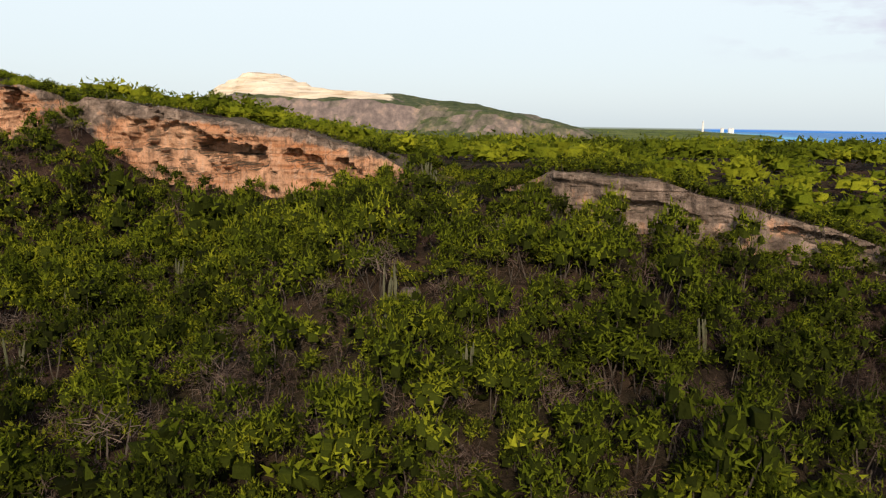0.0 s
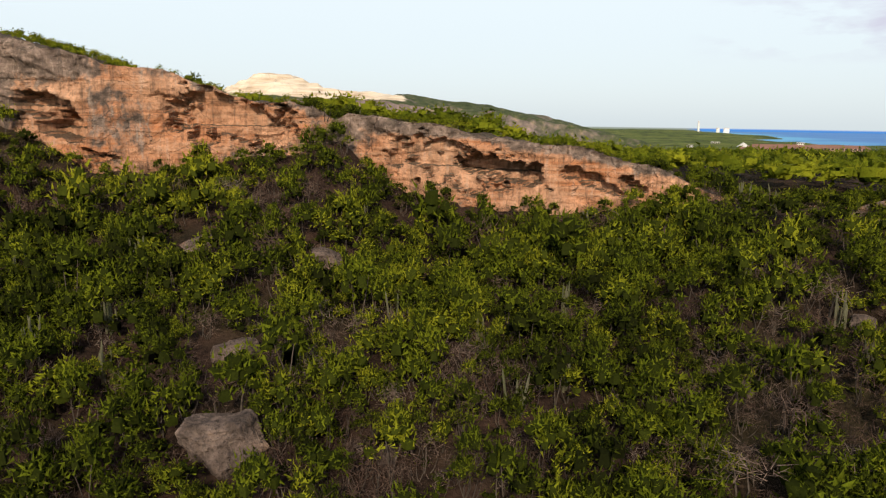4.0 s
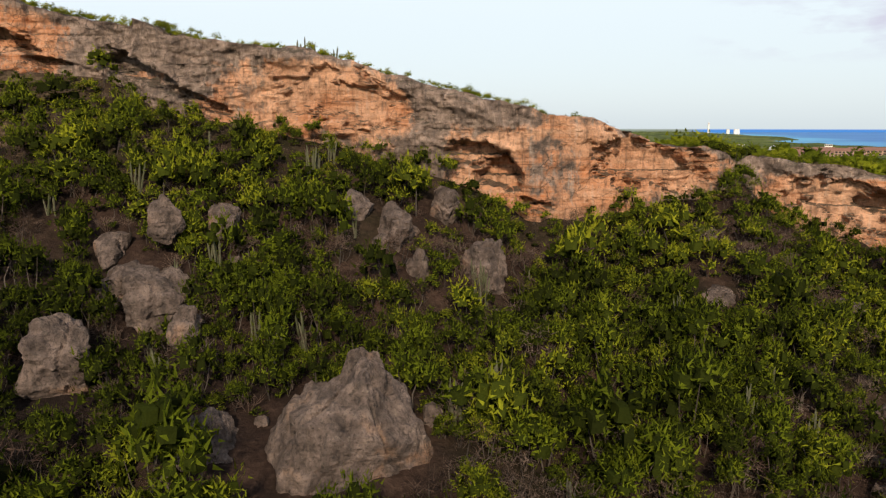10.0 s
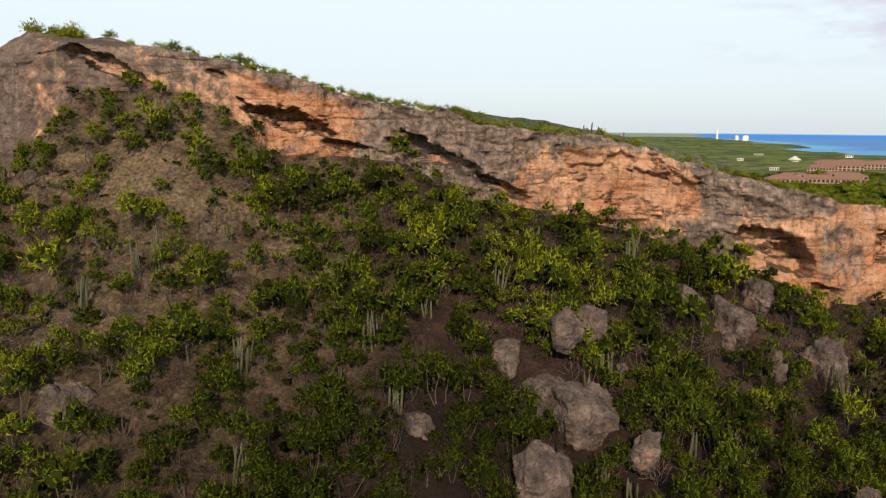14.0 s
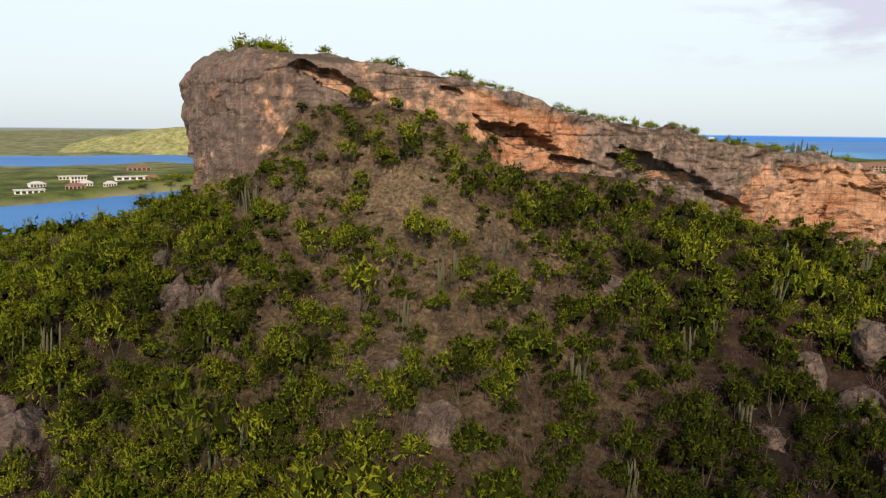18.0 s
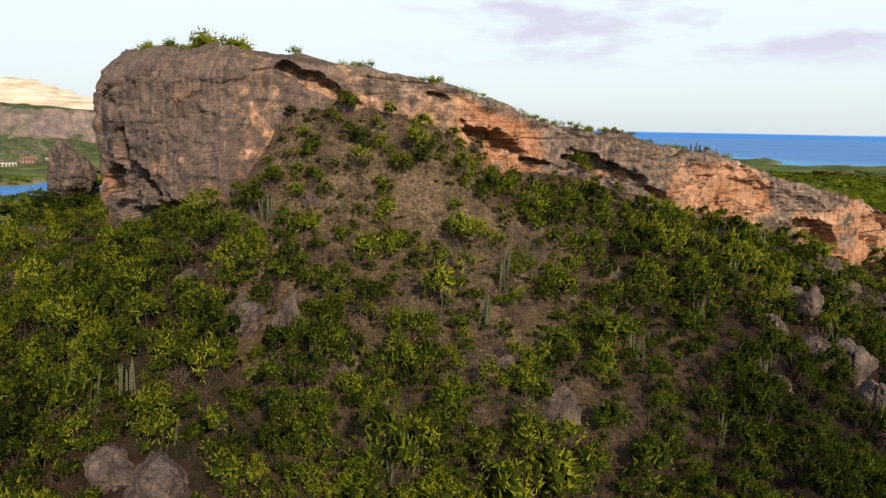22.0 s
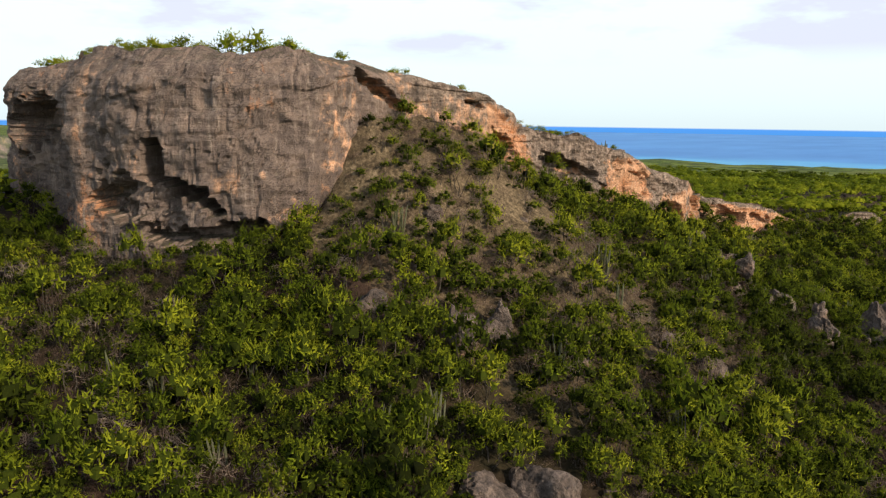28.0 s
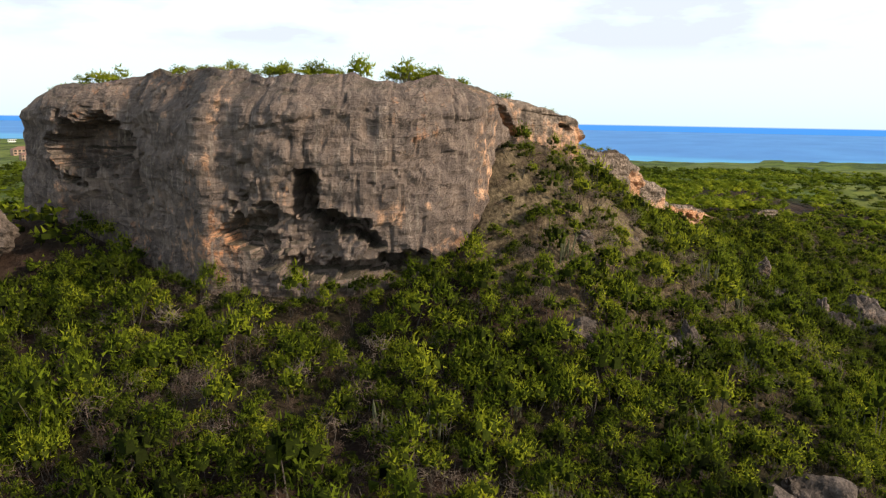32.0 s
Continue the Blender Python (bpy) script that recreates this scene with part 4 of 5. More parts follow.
# thicket over the saddles where the cliff runs out
low_k = np.where(LZR - LZF < 4.2)[0]
low_k = low_k[(LX[low_k] < 60) & (LX[low_k] > -60)]
vk, vin = rs.choice(low_k, 260), rs.uniform(-1.5, 9.5, 260)
vsz = rs.uniform(1.4, 2.7, 260)
vx_, vy_ = LX[vk] + gy_[vk] / gl_[vk] * vin, LY[vk] - gx_[vk] / gl_[vk] * vin
vz_ = np.where(vin < 0, ground_z(vx_, vy_), np.interp(LS[vk], CS, CZR) - 0.05 * vin - 0.6 - 1.6 * sstep(3.6, 1.6, LZR[vk] - LZF[vk]))
scatter_joined("saddle_scrub", LUSH, np.stack([vx_, vy_, vz_], 1), vsz * 1.15, vsz, rs.uniform(0.2, 0.9, 260), [M_LEAF, M_BARK, M_INNER], "green thicket where the cliff runs out", "shrubs")
bn = 1100
bk = rs.randint(8, len(LS) - 12, bn)
bin_ = rs.uniform(-0.2, 5.5, bn) + 3.4 * sstep(-138, -147, LX[bk])
bsz = rs.uniform(0.5, 1.15, bn)
B3 = np.stack([LX[bk] + gy_[bk] / gl_[bk] * bin_, LY[bk] - gx_[bk] / gl_[bk] * bin_, np.interp(LS[bk], CS, CZR + rim_n) - 0.42 - 1.6 * sstep(3.6, 1.6, LZR[bk] - LZF[bk])], 1)
scatter_joined("rim_brush", BRUSH, B3, bsz, bsz * 0.65, rs.uniform(0.15, 0.6, bn), [M_DRY, M_BARK], "dry grey brush hanging over the cliff rim", "shrubs")
fx, fy = dart(0, -340, 560, -40, 720, 11.0, lambda x, y: ((x > 150) | (y > 255) | (x < -216) | ((x > 60) & (y < 42))) * (ground_z(x, y) > 1.0) * 0.9)
fs_ = rs.uniform(5.2, 11.0, len(fx))
scatter_joined("plain_scrub", FAR, np.stack([fx, fy, ground_z(fx, fy) - 0.5], 1), fs_ * 1.15, fs_ * rs.uniform(0.35, 0.6, len(fx)), np.clip(0.45 + 0.4 * fbm(fx / 70, fy / 70, seed=67) + rs.normal(0, 0.12, len(fx)), 0, 1), [M_LEAF, M_BARK], "scrub woodland on the distant plain", "shrubs")
# lower slope and the skirt of the mesa, seen from the west
def keep_low(x, y):
    d, k, inside = nearest(x, y)
    return (~inside) * (d > 1) * ((x > 100) | (y < 31) | ((x > 45) & (y < 38)) | ((x > 60))) * 0.95


lx_, ly_ = dart(0, -150, 190, -30, 60, 3.1, keep_low)
ls_ = rs.uniform(2.3, 3.9, len(lx_))
lt_ = np.clip(0.55 + 0.35 * fbm(lx_ / 11, ly_ / 11, seed=69) + rs.normal(0, 0.2, len(lx_)), 0, 1)
scatter_joined("lower_scrub", MID, np.stack([lx_, ly_, ground_z(lx_, ly_)], 1), ls_, ls_ * rs.uniform(0.7, 1.0, len(lx_)), lt_, [M_LEAF, M_BARK, M_INNER], "green and olive scrub on the lower slope", "shrubs")
def keep_ring(x, y):
    d, k, inside = nearest(x, y)
    out_ = (x < -213) | (y < -30) | ((x < -150) & (y < 31)) | (y > 132)
    return (~inside) * (d > 2) * out_ * 0.9


ox_, oy_ = dart(0, -260, 200, -95, 160, 4.6, keep_ring)
os_ = rs.uniform(3.0, 5.2, len(ox_))
scatter_joined("outer_scrub", FAR, np.stack([ox_, oy_, ground_z(ox_, oy_)], 1), os_, os_ * 0.75, np.clip(0.5 + 0.35 * fbm(ox_ / 20, oy_ / 20, seed=70) + rs.normal(0, 0.15, len(ox_)), 0, 1), [M_LEAF, M_BARK, M_INNER], "scrub spreading over the foot of the hill", "shrubs")

# ---- single thorn shrubs, close below the path ----
def split_shrub(seed):
    v, fc, fs, ft, puff = shrub_mesh(seed, 480, 11, 0.046, 0.27, 4, 1.0 + 0.15 * (seed % 2), 0.72, 0.15, 1.15)
    a, b = len(fc) // 6 * 8, ft.min()
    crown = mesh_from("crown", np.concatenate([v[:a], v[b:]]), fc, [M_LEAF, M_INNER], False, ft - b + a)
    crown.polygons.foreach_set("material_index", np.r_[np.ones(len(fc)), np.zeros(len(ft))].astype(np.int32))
    set_attr(crown, "tint", np.full(a + len(v) - b, 0.25 + 0.12 * (seed % 5)))
    set_vec(crown, "puff", np.concatenate([puff[:a], puff[b:]]))
    return crown, mesh_from("trunk", v[a:b], fs - a, [M_BARK], True)


SHRUBS = [split_shrub(500 + i) for i in range(10)]
for i, (p, w) in enumerate(SINGLE):
    crown, trunk = SHRUBS[i % len(SHRUBS)]
    thing = tagged(new("thorn_shrub"), "green thorn shrub with a fine-leaved crown on the slope", "shrub", "thorn shrubs on the slope")
    thing.matrix_basis = pose(*p, 0, 0, rs.uniform(0, 360)) @ Matrix.Diagonal((w, w, w * rs.uniform(0.8, 1.25), 1))
    for name, data in (("trunk", trunk), ("crown", crown)):
        new(name, data).parent = thing


# ---- bare branching shrubs ----
def branch_mesh(seed, levels=4, first=6):
    r = np.random.RandomState(seed)
    vs, fs = [], []

    def limb(p, d, length, width, level):
        d = d / np.linalg.norm(d)
        q = p + d * length
        a = np.cross(d, (0.3, 0.5, 0.8))
        a /= np.linalg.norm(a)
        b = np.cross(d, a)
        o = len(vs) * 3
        for c, w in ((p, width), (q, width * 0.6)):
            vs.append(np.array([c + (a * math.cos(t) + b * math.sin(t)) * w for t in (0, 2.1, 4.2)]))
        fs.extend([(o + k0, o + (k0 + 1) % 3, o + 3 + (k0 + 1) % 3, o + 3 + k0) for k0 in range(3)])
        if level > 0:
            for _ in range(3 if level > 1 else 2):
                limb(q - d * length * r.uniform(0, 0.35), d + r.normal(0, 0.48, 3) + (0, 0, 0.12), length * r.uniform(0.55, 0.8), width * 0.62, level - 1)

    for k0 in range(first):
        t = 6.283 * k0 / first + r.uniform(-0.4, 0.4)
        limb(np.array([0.04 * math.cos(t), 0.04 * math.sin(t), -0.05]), np.array([math.cos(t) * 0.6, math.sin(t) * 0.6, 1.0]), 0.36, 0.018, levels - 1)
    me = mesh_from("bare_shrub", np.concatenate(vs), np.array(fs), [M_DRY], True)
    set_attr(me, "tint", np.full(len(vs) * 3, 0.75))
    set_vec(me, "puff", np.concatenate(vs) * 0)
    return me


BARE_AT = [(-56.6, 42.6), (-65.4, 42.6), (-66.6, 43.4), (-58, 43.6), (5.9, 34.8), (12.8, 38.6), (0.8, 40.5), (-12.6, 70.7), (-20.7, 66), (-87.7, 59), (-96.7, 50.2), (-87.4, 59.1), (-93.6, 48.5), (-99, 46.3), (-160.5, 78.7), (-145.1, 53.4), 
    (-112.4, 51.4), (-158.6, 77.8), (-150, 66.5), (-172.3, 61.4), (-180.7, 100.6), (-164.2, 62.3), (-175.3, 78.9), (-180.8, 75.7), (-31, 45.6), (-74.7, 48.1), (-129.7, 49.1), 
    (18.2, 41), (-59.3, 51.9)]
for i in range(120):
    BARE_AT.append((rs.uniform(-195, 40), rs.uniform(32, 80)))
TWIGS = [branch_mesh(600 + i) for i in range(6)]
for i, (x, y) in enumerate(BARE_AT):
    d, k, inside = nearest([x], [y])
    if inside[0] or d[0] < 1.5:
        continue
    w = (3.2 if i < 4 else 2.5 if i < 29 else rs.uniform(1.4, 2.3))
    ob = tagged(new("bare_shrub", TWIGS[i % 6]), "leafless pale grey branching shrub on the slope", "shrub", "bare shrubs on the slope")
    ob.matrix_basis = pose(x, y, float(ground_z([x], [y])[0]), 0, 0, rs.uniform(0, 360)) @ Matrix.Diagonal((w, w, w * rs.uniform(0.85, 1.1), 1))


# ---- columnar cacti ----
def column_mesh(seed):
    r = np.random.RandomState(seed)
    n, rings = 12, 7
    v = []
    bend = r.uniform(-0.05, 0.05, 2)
    for k0 in range(rings):
        t = k0 / (rings - 1)
        w = (0.052 if k0 else 0.045) * (1.0 if t < 0.8 else 1.0 - 0.75 * ((t - 0.8) / 0.2) ** 2) * r.uniform(0.92, 1.08)
        for j in range(n):
            q = w * (1.0 if j % 2 else 0.74)
            v.append((math.cos(6.283 * j / n) * q + bend[0] * t * t, math.sin(6.283 * j / n) * q + bend[1] * t * t, t))
    f = [(k0 * n + j, k0 * n + (j + 1) % n, (k0 + 1) * n + (j + 1) % n, (k0 + 1) * n + j) for k0 in range(rings - 1) for j in range(n)]
    top = (rings - 1) * n
    f += [(top + j, top + j + 1, top + n - 2 - j, top + n - 1 - j) for j in range(n // 2 - 1)]
    me = mesh_from("column", np.array(v), np.array(f), [M_CACT], False)
    set_attr(me, "tint", np.full(len(v), r.uniform(0.3, 0.9)))
    set_vec(me, "puff", np.array(v) * 0)
    return me


COLUMNS = [column_mesh(700 + i) for i in range(5)]
CACTI_AT = [(-76.1, 44.6), (-73.4, 47.7), (-73.1, 61.3), (-88.3, 49.3), (-89, 73.8), (-112.3, 52.7), (-86.9, 51.3), (-94.9, 58.6), (-114.8, 58.4), (-152, 49.9), (-150, 50.5), 
    (-138.7, 61), (-135.1, 64.1), (-167.8, 62.1), (-114.3, 59.2), (-124.5, 56.6), (-170, 62.2), (-154.3, 59.7), (-133.8, 65.2), (-153.9, 77.1), (-178.8, 84.3), (-178, 80.1), 
    (-172.2, 64.1), (-73.2, 62.6), (-55.8, 59.9), (-56.8, 44.8), (0.9, 35.9), (-13.9, 62.8), (-103.3, 65.6), (-97.7, 55.7), (-99.7, 61.9), (-95.8, 47.5)]
for i in range(44):
    CACTI_AT.append((rs.uniform(-180, 30), rs.uniform(34, 78)))
RIM_CACTI = [-92, -87.5, -91, -90, -39, -62]


def cactus(x, y, z, tall, count):
    thing = tagged(new("columnar_cactus"), "clump of grey-green columnar cactus on the dry slope", "cactus", "columnar cacti")
    thing.matrix_basis = pose(x, y, z)
    for c in range(count):
        a, q = rs.uniform(0, 6.28), 0.12 + 0.5 * math.sqrt(rs.uniform(0, 1)) * count / 8
        h = tall * rs.uniform(0.55, 1.0)
        col = new("column", COLUMNS[rs.randint(5)])
        col.parent = thing
        col.matrix_basis = pose(math.cos(a) * q, math.sin(a) * q, -0.25, rs.uniform(-9, 9), rs.uniform(-9, 9), rs.uniform(0, 360)) @ Matrix.Diagonal((1.6, 1.6, h, 1))


for i, (x, y) in enumerate(CACTI_AT):
    d, k, inside = nearest([x], [y])
    if not inside[0] and d[0] > 1.5:
        cactus(x, y, float(ground_z([x], [y])[0]), 3.6 if i < 32 else rs.uniform(2.0, 3.4), rs.randint(5, 10) if i < 32 else rs.randint(2, 7))
for x in RIM_CACTI:
    k = np.where(LY < 89.5, np.abs(LX - x), 99).argmin()
    cactus(x, LY[k] + 3.0, LZR[k] - 0.6, rs.uniform(2.0, 2.8) if x < -80 else 1.8, rs.randint(2, 7))


# ---- boulders ----
def boulder(x, y, z, w, d, h, seed, turn, label):
    bm = bmesh.new()
    bmesh.ops.create_icosphere(bm, subdivisions=6 if w > 10 else 5 if w > 4.9 else 4 if w > 1.7 else 3, radius=1.0)
    co = np.array([v.co[:] for v in bm.verts])
    r = np.random.RandomState(seed)
    # broken planes cut the round form
    for _ in range(14):
        n = r.normal(0, 1, 3) * (1, 1, 0.6)
        n /= np.linalg.norm(n)
        over = np.maximum(co @ n - r.uniform(0.55, 0.85), 0)
        co -= over[:, None] * n * 0.9
    co /= np.abs(co).max(0)
    s = seed * 3.1
    low = fbm(co[:, 0] * 1.6 + s, co[:, 1] * 1.6, co[:, 2] * 1.6, seed, 4, 0.55)
    tall = co[:, 2] * h / 2
    wide, deep = co[:, 0] * w / 2, co[:, 1] * d / 2
    # beds stand out as ledges, cut by upright joints
    dip = tall + 0.16 * wide + 0.35 * low
    beds = np.tanh(4 * vnoise(dip / 0.9, wide / 7 + s, deep / 7, seed + 3)) + 0.6 * np.tanh(4 * vnoise(dip / 0.38, wide / 3 + s, deep / 3, seed + 4))
    joint_ = sstep(0.09, 0.0, np.abs(vnoise((wide + 0.3 * low) / 2.4 + s, deep / 2.4, tall / 9, seed + 6)))
    rough_ = fbm(wide / 0.9 + s, deep / 0.9, tall / 0.7, seed + 5, 3, 0.6)
    pocks = 0.5 - np.abs(vnoise(wide / 0.6 + s, deep / 0.6, tall / 0.5, seed + 9)) - 0.5 * np.abs(vnoise(wide / 0.28 + s, deep / 0.28, tall / 0.22, seed + 10))
    relief = 0.16 * beds - 0.45 * joint_ + 0.16 * rough_ + 0.14 * pocks
    co *= (1 + 0.13 * low + np.clip(relief * 2.0 / max(w, 2.0), -0.3, 0.3))[:, None]
    co[:, :2] *= (1 - (0.34 if w > 10 else 0.06) * co[:, 2:3])
    co *= np.array((w, d, h)) / 2
    for v, c in zip(bm.verts, co):
        v.co = c
    ob = part("boulder", bm, M_BOULDER)
    ob.matrix_basis = pose(x, y, z, 0, 0, turn)
    return tagged(ob, label, "boulder", "boulders fallen from the cliff")


GREY, TAWNY = "fallen grey limestone boulder among the scrub", "grey limestone boulder with a broken orange underside"
for i, b in enumerate(BOULDERS):
    boulder(*b, 800 + i, rs.uniform(0, 360) if i else 20, TAWNY if i in (0, 2, 9) else GREY)
for i in range(46):
    x, y = rs.uniform(-195, 45), rs.uniform(34, 84)
    d, k, inside = nearest([x], [y])
    if inside[0] or d[0] < 1.0:
        continue
    w = rs.uniform(0.8, 2.2)
    boulder(x, y, float(ground_z([x], [y])[0]) + 0.15 * w, w, w * rs.uniform(0.7, 1.0), w * rs.uniform(0.7, 1.15), 900 + i, rs.uniform(0, 360), "small grey limestone rock on the brown slope")

# ---- the quarried table hill ----
def hill_material():
    m, nt, bsdf = material("quarried_hill")
    p = geo_pos(nt)
    a = noise_tex(nt, p, 0.03, 5.0, 0.6)
    b = noise_tex(nt, stretch(nt, p, 0.02, 0.02, 0.28), 1.0, 4.0)
    c = noise_tex(nt, p, 0.10, 5.0, 0.65)
    cream = ramp(nt, b, [(0.3, (0.42, 0.31, 0.21)), (0.5, (0.62, 0.52, 0.40)), (0.7, (0.72, 0.64, 0.53))])
    rock_ = ramp(nt, c, [(0.3, (0.10, 0.080, 0.075)), (0.55, (0.20, 0.155, 0.145)), (0.7, (0.34, 0.24, 0.19))])
    green = ramp(nt, c, [(0.3, (0.030, 0.042, 0.020)), (0.55, (0.070, 0.085, 0.038)), (0.72, (0.16, 0.14, 0.075))])
    steep = rng(nt, nd(nt, "ShaderNodeSeparateXYZ", {0: nd(nt, "ShaderNodeNewGeometry").outputs["Normal"]}).outputs[2], 0.72, 0.50)
    # grass of the west flank is made paler, its sunlight put into the colour
    green = mixc(nt, attr(nt, "sunny_meadow"), green, ramp(nt, c, [(0.3, (0.11, 0.12, 0.045)), (0.5, (0.27, 0.27, 0.11)), (0.7, (0.42, 0.38, 0.20))]))
    low = mixc(nt, mth(nt, "MULTIPLY", mth(nt, "MAXIMUM", steep, rng(nt, a, 0.55, 0.68)), rng(nt, attr(nt, "sunny_meadow"), 0.0, 1.0, 1.0, 0.2)), green, rock_)
    q = rng(nt, mth(nt, "ADD", attr(nt, "quarry"), mth(nt, "MULTIPLY", mth(nt, "SUBTRACT", a, 0.5), 0.8)), 0.40, 0.60)
    finish(nt, bsdf, mixc(nt, q, low, cream), 0.95, c, 1.5, 0.5, 0.1)
    return m


hx, hy = np.meshgrid(np.arange(-560, 300, 4.0), np.arange(600, 1500, 4.0), indexing="ij")
back_ = hy
hy = hy - 330 * sstep(-190, -380, hx)
ridge = np.interp(hx, [-560, -434, -357, -291, -250, -189, -165, -129, -54, -17, 37, 98, 147, 230, 300], [26, 46, 54, 66, 77, 91, 88, 74.5, 69, 65, 57, 49, 38, 18, 6])
front = np.interp(hx, [-520, -300, -212, -203, -50, 37, 98, 147, 230, 300], [3, 40, 46, 63, 58, 52.5, 45, 33, 14, 5])
w1 = 8 * fbm(hx / 50, hy / 50, seed=71)
hz = np.where(hy < 790, np.interp(hy + w1, [600, 650, 705, 722, 745], [0, 0.12, 0.55, 0.98, 1.0]) * front, 0)
rise = sstep(742, 800, hy + w1)
hz = np.where(hy < 742, hz, front + (ridge - front) * rise)
flank = sstep(-206, -226, hx)
hz = hz + (ridge * sstep(640, 800, hy + w1) - hz) * flank
step = np.floor(hz / 5.5) * 5.5 + 5.5 * sstep(0.55, 1.0, hz / 5.5 - np.floor(hz / 5.5))
quarry = (sstep(746, 760, hy + w1) * (1 - flank) + flank * sstep(68, 80, hz + 9 * fbm(hx / 40, hy / 40, seed=72))) * sstep(-25, -70, hx + 20 * fbm(hx / 30, hy / 30, seed=73)) 
hz = hz + (step - hz) * np.clip(quarry, 0, 1) * 0.85
hz = hz * sstep(1110, 860, hy) * sstep(1490, 1430, back_) + 2.2 * fbm(hx / 25, hy / 25, seed=74, octaves=4) * sstep(610, 720, hy)
hz = np.where(hy > 1100, 0, hz) - 1.0
wide_ = 1.38      # the whole hill, enlarged about a point near the first stand
hz = hz + np.maximum(0, 8 * sstep(640, 720, hy) - 8)
me = mesh_from("table_hill", np.stack([(hx + 30) * wide_ - 30, back_ * wide_, 38 + (hz - 38) * wide_], -1).reshape(-1, 3), grid_faces(*hx.shape), [hill_material()], False)
set_attr(me, "quarry", quarry)
set_attr(me, "sunny_meadow", flank)
tagged(new("table_hill", me), "distant table hill with pale stepped quarry benches", "hill", kind="structure")

# ---- buildings on the plain and by the lagoon ----
M_WALL_PINK = simple("salmon_render", (0.32, 0.20, 0.145), (0.44, 0.29, 0.22), 0.5)
M_WALL_WHITE = simple("white_render", (0.66, 0.63, 0.58), (0.82, 0.80, 0.76), 0.5)
M_TILE = simple("terracotta_roof", (0.17, 0.085, 0.062), (0.28, 0.15, 0.11), 1.2)
M_GREYROOF = simple("pale_roof", (0.46, 0.44, 0.42), (0.66, 0.64, 0.62), 0.8)
M_DARK = simple("shaded_opening", (0.025, 0.022, 0.020), (0.05, 0.045, 0.04), 1.0)
M_STEEL = simple("grey_steel", (0.18, 0.18, 0.19), (0.30, 0.30, 0.31), 2.0, 0.5, 0.6)


def box_bm(x0, y0, z0, x1, y1, z1, bm=None):
    bm = bm or bmesh.new()
    m = Matrix.Translation(((x0 + x1) / 2, (y0 + y1) / 2, (z0 + z1) / 2)) @ Matrix.Diagonal((x1 - x0, y1 - y0, z1 - z0, 1))
    bmesh.ops.create_cube(bm, size=1.0, matrix=m)
    return bm


def hip_bm(x0, y0, x1, y1, z, rise_, over=0.6):
    bm = bmesh.new()
    x0, y0, x1, y1 = x0 - over, y0 - over, x1 + over, y1 + over
    r = (y1 - y0) / 2
    if x1 - x0 > y1 - y0:
        tops_ = [(x0 + r, (y0 + y1) / 2, z + rise_), (x1 - r, (y0 + y1) / 2, z + rise_)]
    else:
        r = (x1 - x0) / 2
        tops_ = [((x0 + x1) / 2, y0 + r, z + rise_), ((x0 + x1) / 2, y1 - r + 0.01, z + rise_)]
    low = [bm.verts.new(c) for c in ((x0, y0, z), (x1, y0, z), (x1, y1, z), (x0, y1, z))]
    a, b = [bm.verts.new(c) for c in tops_]
    if x1 - x0 > y1 - y0:
        fs = [(low[0], low[1], b, a), (low[1], low[2], b), (low[2], low[3], a, b), (low[3], low[0], a)]
    else:
        fs = [(low[0], low[1], a), (low[1], low[2], b, a), (low[2], low[3], b), (low[3], low[0], a, b)]
    for f in fs + [tuple(reversed(low))]:
        bm.faces.new(f)
    return bm


def house(name, x, y, turn, length, depth, storeys, wall, roof, label, bays, flat=False, group="", z=None):
    """Solid walls, a roof, and for each window bay and storey a dark slab: the opening's shade as colour."""
    z = float(ground_z([x], [y])[0]) - 0.2 if z is None else z
    thing = tagged(new(name), label, "building", group)
    thing.matrix_basis = pose(x, y, z, 0, 0, turn)
    h = 3.1 * storeys
    part("wall", box_bm(-length / 2, -depth / 2, -2, length / 2, depth / 2, h), wall, thing)
    if flat:
        part("roof", box_bm(-length / 2 - 0.7, -depth / 2 - 0.9, h, length / 2 + 0.7, depth / 2 + 0.7, h + 0.5), roof, thing)
    else:
        part("roof", hip_bm(-length / 2, -depth / 2, length / 2, depth / 2, h, min(depth, length) * 0.26), roof, thing)
    wide = length / bays
    for s_ in range(storeys):
        for b in range(bays):
            cx = -length / 2 + (b + 0.5) * wide
            win = part("window", box_bm(cx - wide * 0.33, -depth / 2 - 0.06, s_ * 3.1 + 0.5, cx + wide * 0.33, -depth / 2 + 0.3, s_ * 3.1 + 2.6), M_DARK, thing)
            part("sill", box_bm(cx - wide * 0.36, -depth / 2 - 0.25, s_ * 3.1 + 0.32, cx + wide * 0.36, -depth / 2 + 0.1, s_ * 3.1 + 0.5), wall, win)
    return thing


RESORT = "salmon resort building with arcaded balconies and terracotta roof"
for x, y, turn, length, depth in ((152, 512, -14, 27, 11), (184, 528, -20, 26, 11), (212, 545, -16, 30, 11), (240, 590, -10, 34, 12), (196, 585, -18, 26, 11)):
    house("resort_building", x, y, turn, length, depth, 2, M_WALL_PINK, M_TILE, RESORT, 9, group="resort buildings")
for x, y, turn, length in ((380, 830, -25, 44), (430, 850, -20, 40), (405, 890, -22, 46), (470, 880, -30, 42), (520, 910, -25, 48), (450, 930, -20, 38), (560, 870, -30, 36), (340, 800, -25, 30)):
    house("terracotta_block", x, y, turn, length, 14, 2, M_WALL_PINK, M_TILE, "long terracotta-roofed block on the coastal plain", 10, group="terracotta blocks")
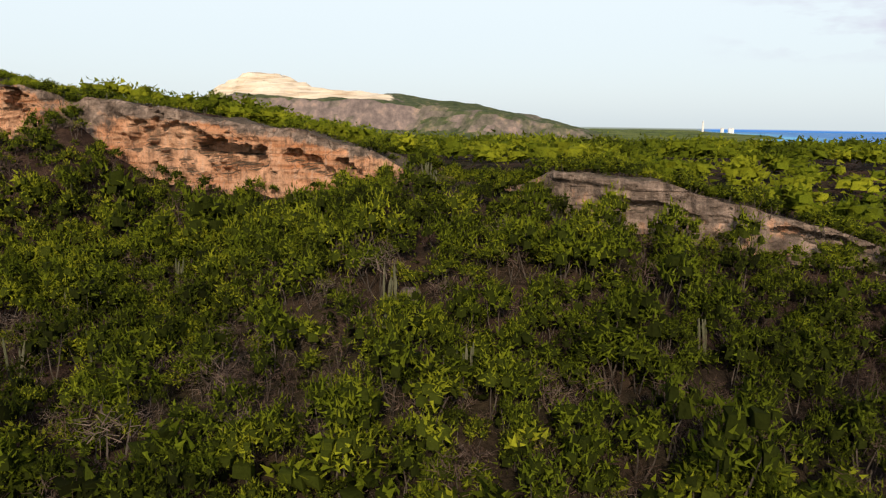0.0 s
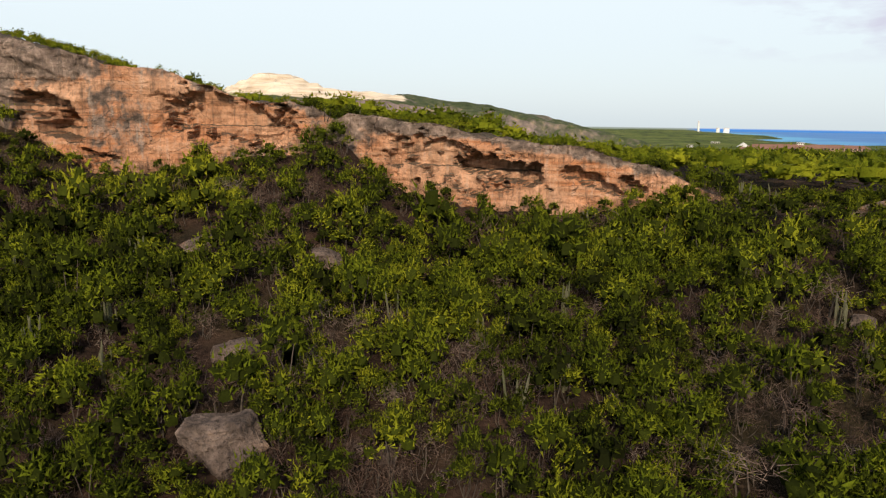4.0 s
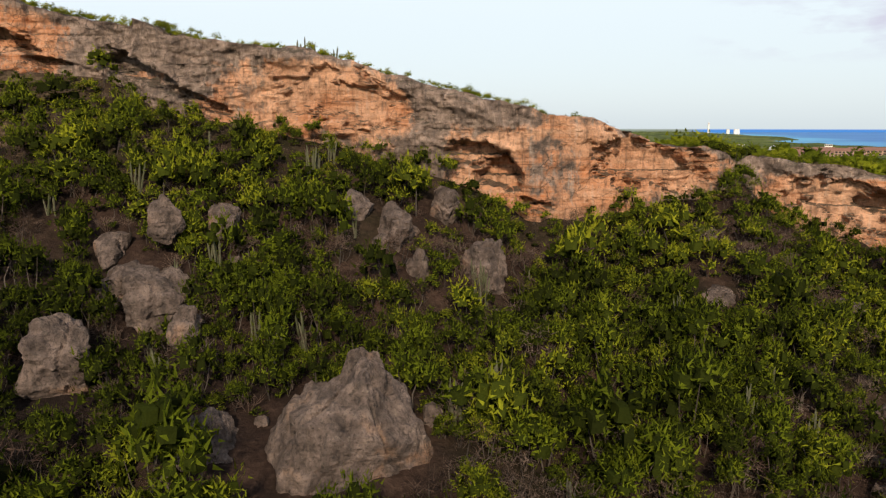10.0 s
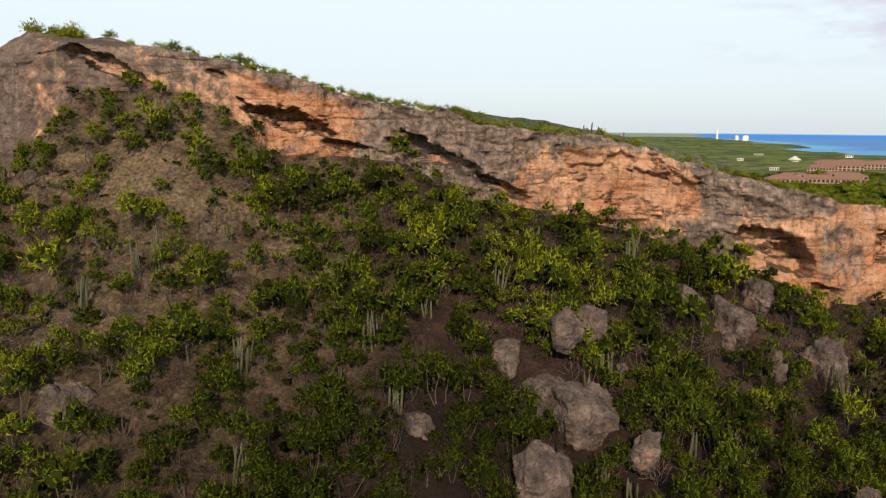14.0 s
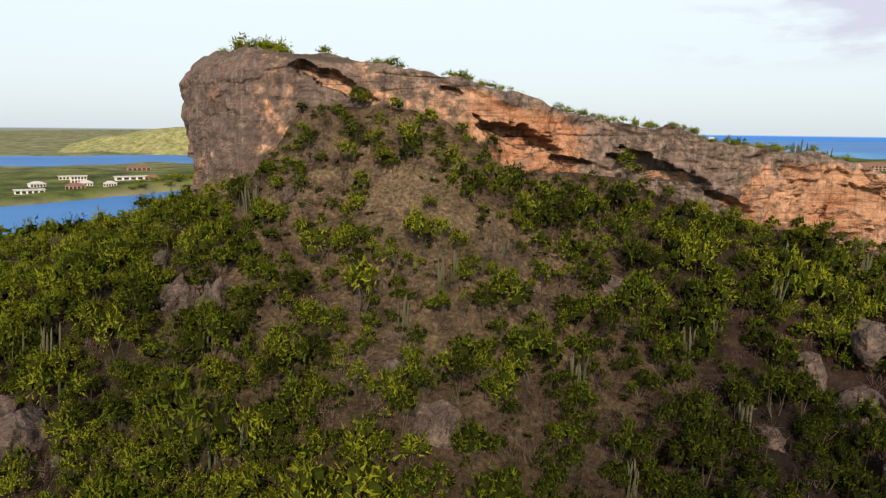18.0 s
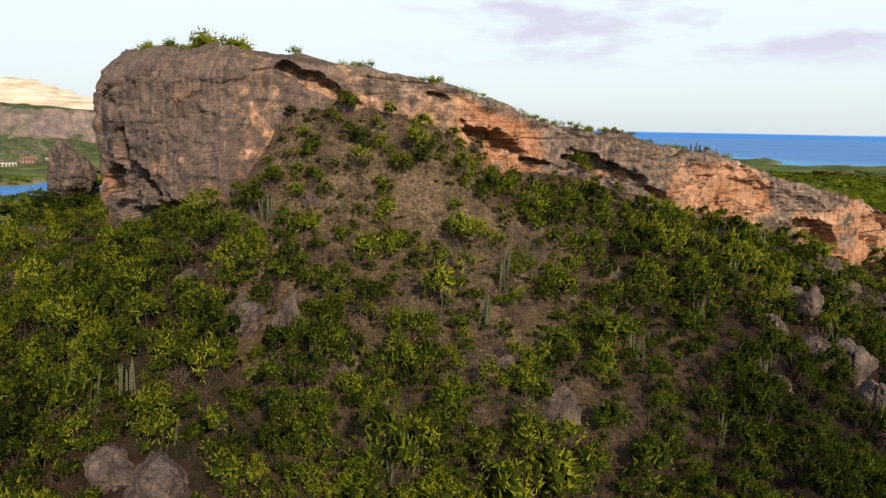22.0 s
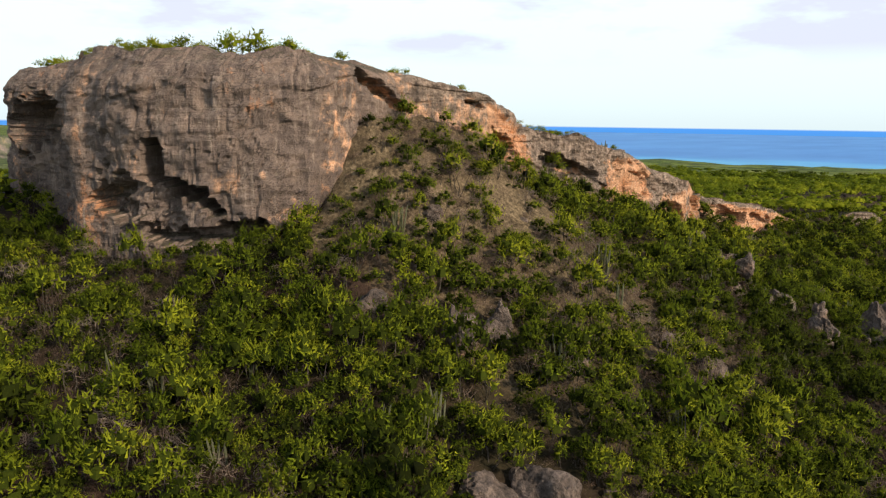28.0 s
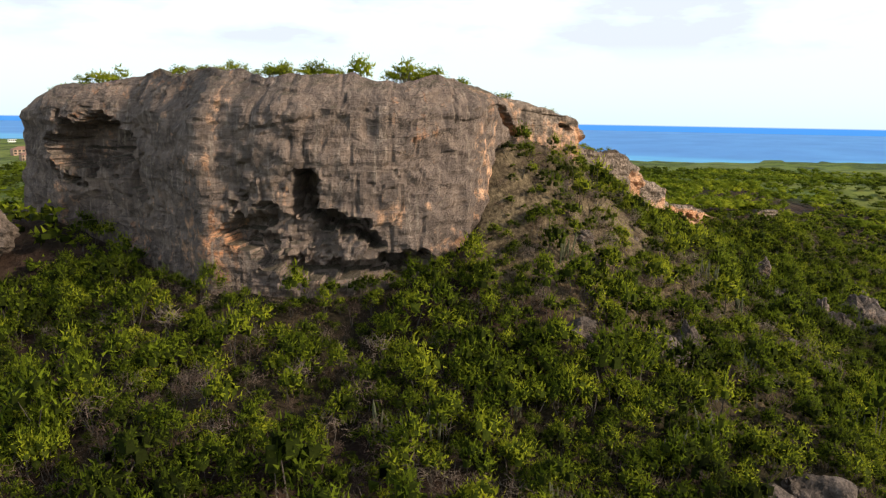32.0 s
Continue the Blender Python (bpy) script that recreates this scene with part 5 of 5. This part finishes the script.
for x, y in ((165, 519), (198, 537)):
    house("resort_tower", x, y, -16, 6, 6, 3, M_WALL_PINK, M_TILE, "square salmon stair tower with a terracotta cap", 2, group="resort towers")
VILLAS = [(-382, 594, 20, 14, 9, 1, 0), (-372, 696, 28, 30, 9, 1, 1), (-412, 838, 25, 24, 10, 1, 0), (-409, 577, 30, 20, 9, 1, 1), (-432, 640, 40, 12, 8, 1, 2), (-398, 655, 20, 11, 8, 1, 2), (-440, 720, 25, 15, 8, 1, 1), (-352, 690, 20, 12, 8, 1, 0),
          (-418, 690, 30, 13, 8, 2, 1), (-372, 640, 15, 10, 7, 1, 2), (-240, 905, 10, 16, 9, 1, 1), (-222, 925, 5, 14, 9, 2, 0), (-196, 940, 0, 18, 9, 1, 1)]
for x, y, turn, length, depth, st, kind in VILLAS:
    house("lagoon_villa", x, y, turn, length, depth, st, M_WALL_PINK if kind == 0 else M_WALL_WHITE, M_TILE if kind == 0 else M_GREYROOF,
          "terracotta-roofed villa by the lagoon" if kind == 0 else "white flat-roofed villa by the lagoon", 5, kind == 1, "villas by the lagoon")
for x, y, turn, length in ((391, 1490, -15, 22), (300, 1120, -20, 12), (210, 1210, -10, 14), (430, 1210, -20, 10), (560, 1420, -20, 16), (150, 1650, 0, 14), (250, 860, -20, 9), (470, 1000, -25, 10), (640, 1250, -25, 12), (350, 930, -20, 11)):
    house("plain_house", x, y, turn, length, length * 0.55, 1, M_WALL_WHITE, M_GREYROOF, "small white house in the scrub of the plain", 4, True, "white houses on the plain")


def lathe_bm(profile, n=16):
    bm = bmesh.new()
    rings = [[bm.verts.new((math.cos(6.2832 * j / n) * r, math.sin(6.2832 * j / n) * r, z)) for j in range(n)] for r, z in profile]
    for a, b in zip(rings, rings[1:]):
        for j in range(n):
            bm.faces.new((a[j], a[(j + 1) % n], b[(j + 1) % n], b[j]))
    bm.faces.new(rings[-1])
    bm.faces.new(rings[0][::-1])
    return bm


hut = tagged(new("conical_hut"), "round open hut with a pale conical roof", "hut")
hut.matrix_basis = pose(505, 1176, float(ground_z([505], [1176])[0]))
part("post_ring", lathe_bm([(6.5, -1), (6.5, 4)]), M_WALL_WHITE, hut)
part("roof", lathe_bm([(10, 3.6), (9.8, 4.2), (0.6, 10), (0.2, 10.8)]), M_GREYROOF, hut)
for x, y in ((1560, 3800), (1592, 3782), (1616, 3806)):
    tank = tagged(new("storage_tank"), "white cylindrical storage tank near the shore", "tank", "storage tanks")
    tank.matrix_basis = pose(x, y, max(1.0, float(ground_z([x], [y])[0])))
    part("shell", lathe_bm([(9, -3), (9, 22)]), M_WALL_WHITE, tank)
    part("dome", lathe_bm([(9.4, 22), (8, 24.5), (4, 26.5), (0.5, 27)]), M_GREYROOF, tank)
tower = tagged(new("white_tower"), "tall slim white tower on the far shore", "tower")
tower.matrix_basis = pose(1480, 3860, 3)
part("shaft", lathe_bm([(6, -3), (5, 22), (3.6, 52)]), M_WALL_WHITE, tower)
part("cap", lathe_bm([(4.6, 52), (4.6, 55), (0.6, 60)]), M_GREYROOF, tower)
mast = tagged(new("mast"), "thin dark steel mast on the plain", "mast")
mast.matrix_basis = pose(413, 690, float(ground_z([413], [690])[0]))
part("pole", lathe_bm([(0.35, -1), (0.25, 15), (0.1, 17)], 8), M_STEEL, mast)
boat = tagged(new("sailing_boat"), "small white sailing boat far out at sea", "boat")
boat.matrix_basis = pose(3500, 2380, 0, 0, 0, 30)
hull = bmesh.new()
ringv = [[hull.verts.new((x, w * s_, z)) for s_ in (-1, 1)] for x, w, z in ((-7, 1.6, 1.4), (0, 2.2, 1.3), (7, 0.1, 1.8))]
keel = [hull.verts.new((x, 0, -0.4)) for x in (-6.5, 0, 5.5)]
for a in range(2):
    hull.faces.new((ringv[a][0], ringv[a + 1][0], keel[a + 1], keel[a]))
    hull.faces.new((ringv[a + 1][1], ringv[a][1], keel[a], keel[a + 1]))
    hull.faces.new((ringv[a][0], ringv[a][1], ringv[a + 1][1], ringv[a + 1][0]))
part("hull", hull, M_WALL_WHITE, boat)
sail = bmesh.new()
for s_ in (0.0, 0.08):
    sail.verts.new((-4, s_, 2.4)), sail.verts.new((2, s_, 2.4)), sail.verts.new((1.6, s_, 16))
sail.verts.ensure_lookup_table()
vs_ = sail.verts
for f in ((0, 1, 2), (5, 4, 3), (0, 3, 4, 1), (1, 4, 5, 2), (2, 5, 3, 0)):
    sail.faces.new([vs_[q] for q in f])
part("sail", sail, M_WALL_WHITE, boat)
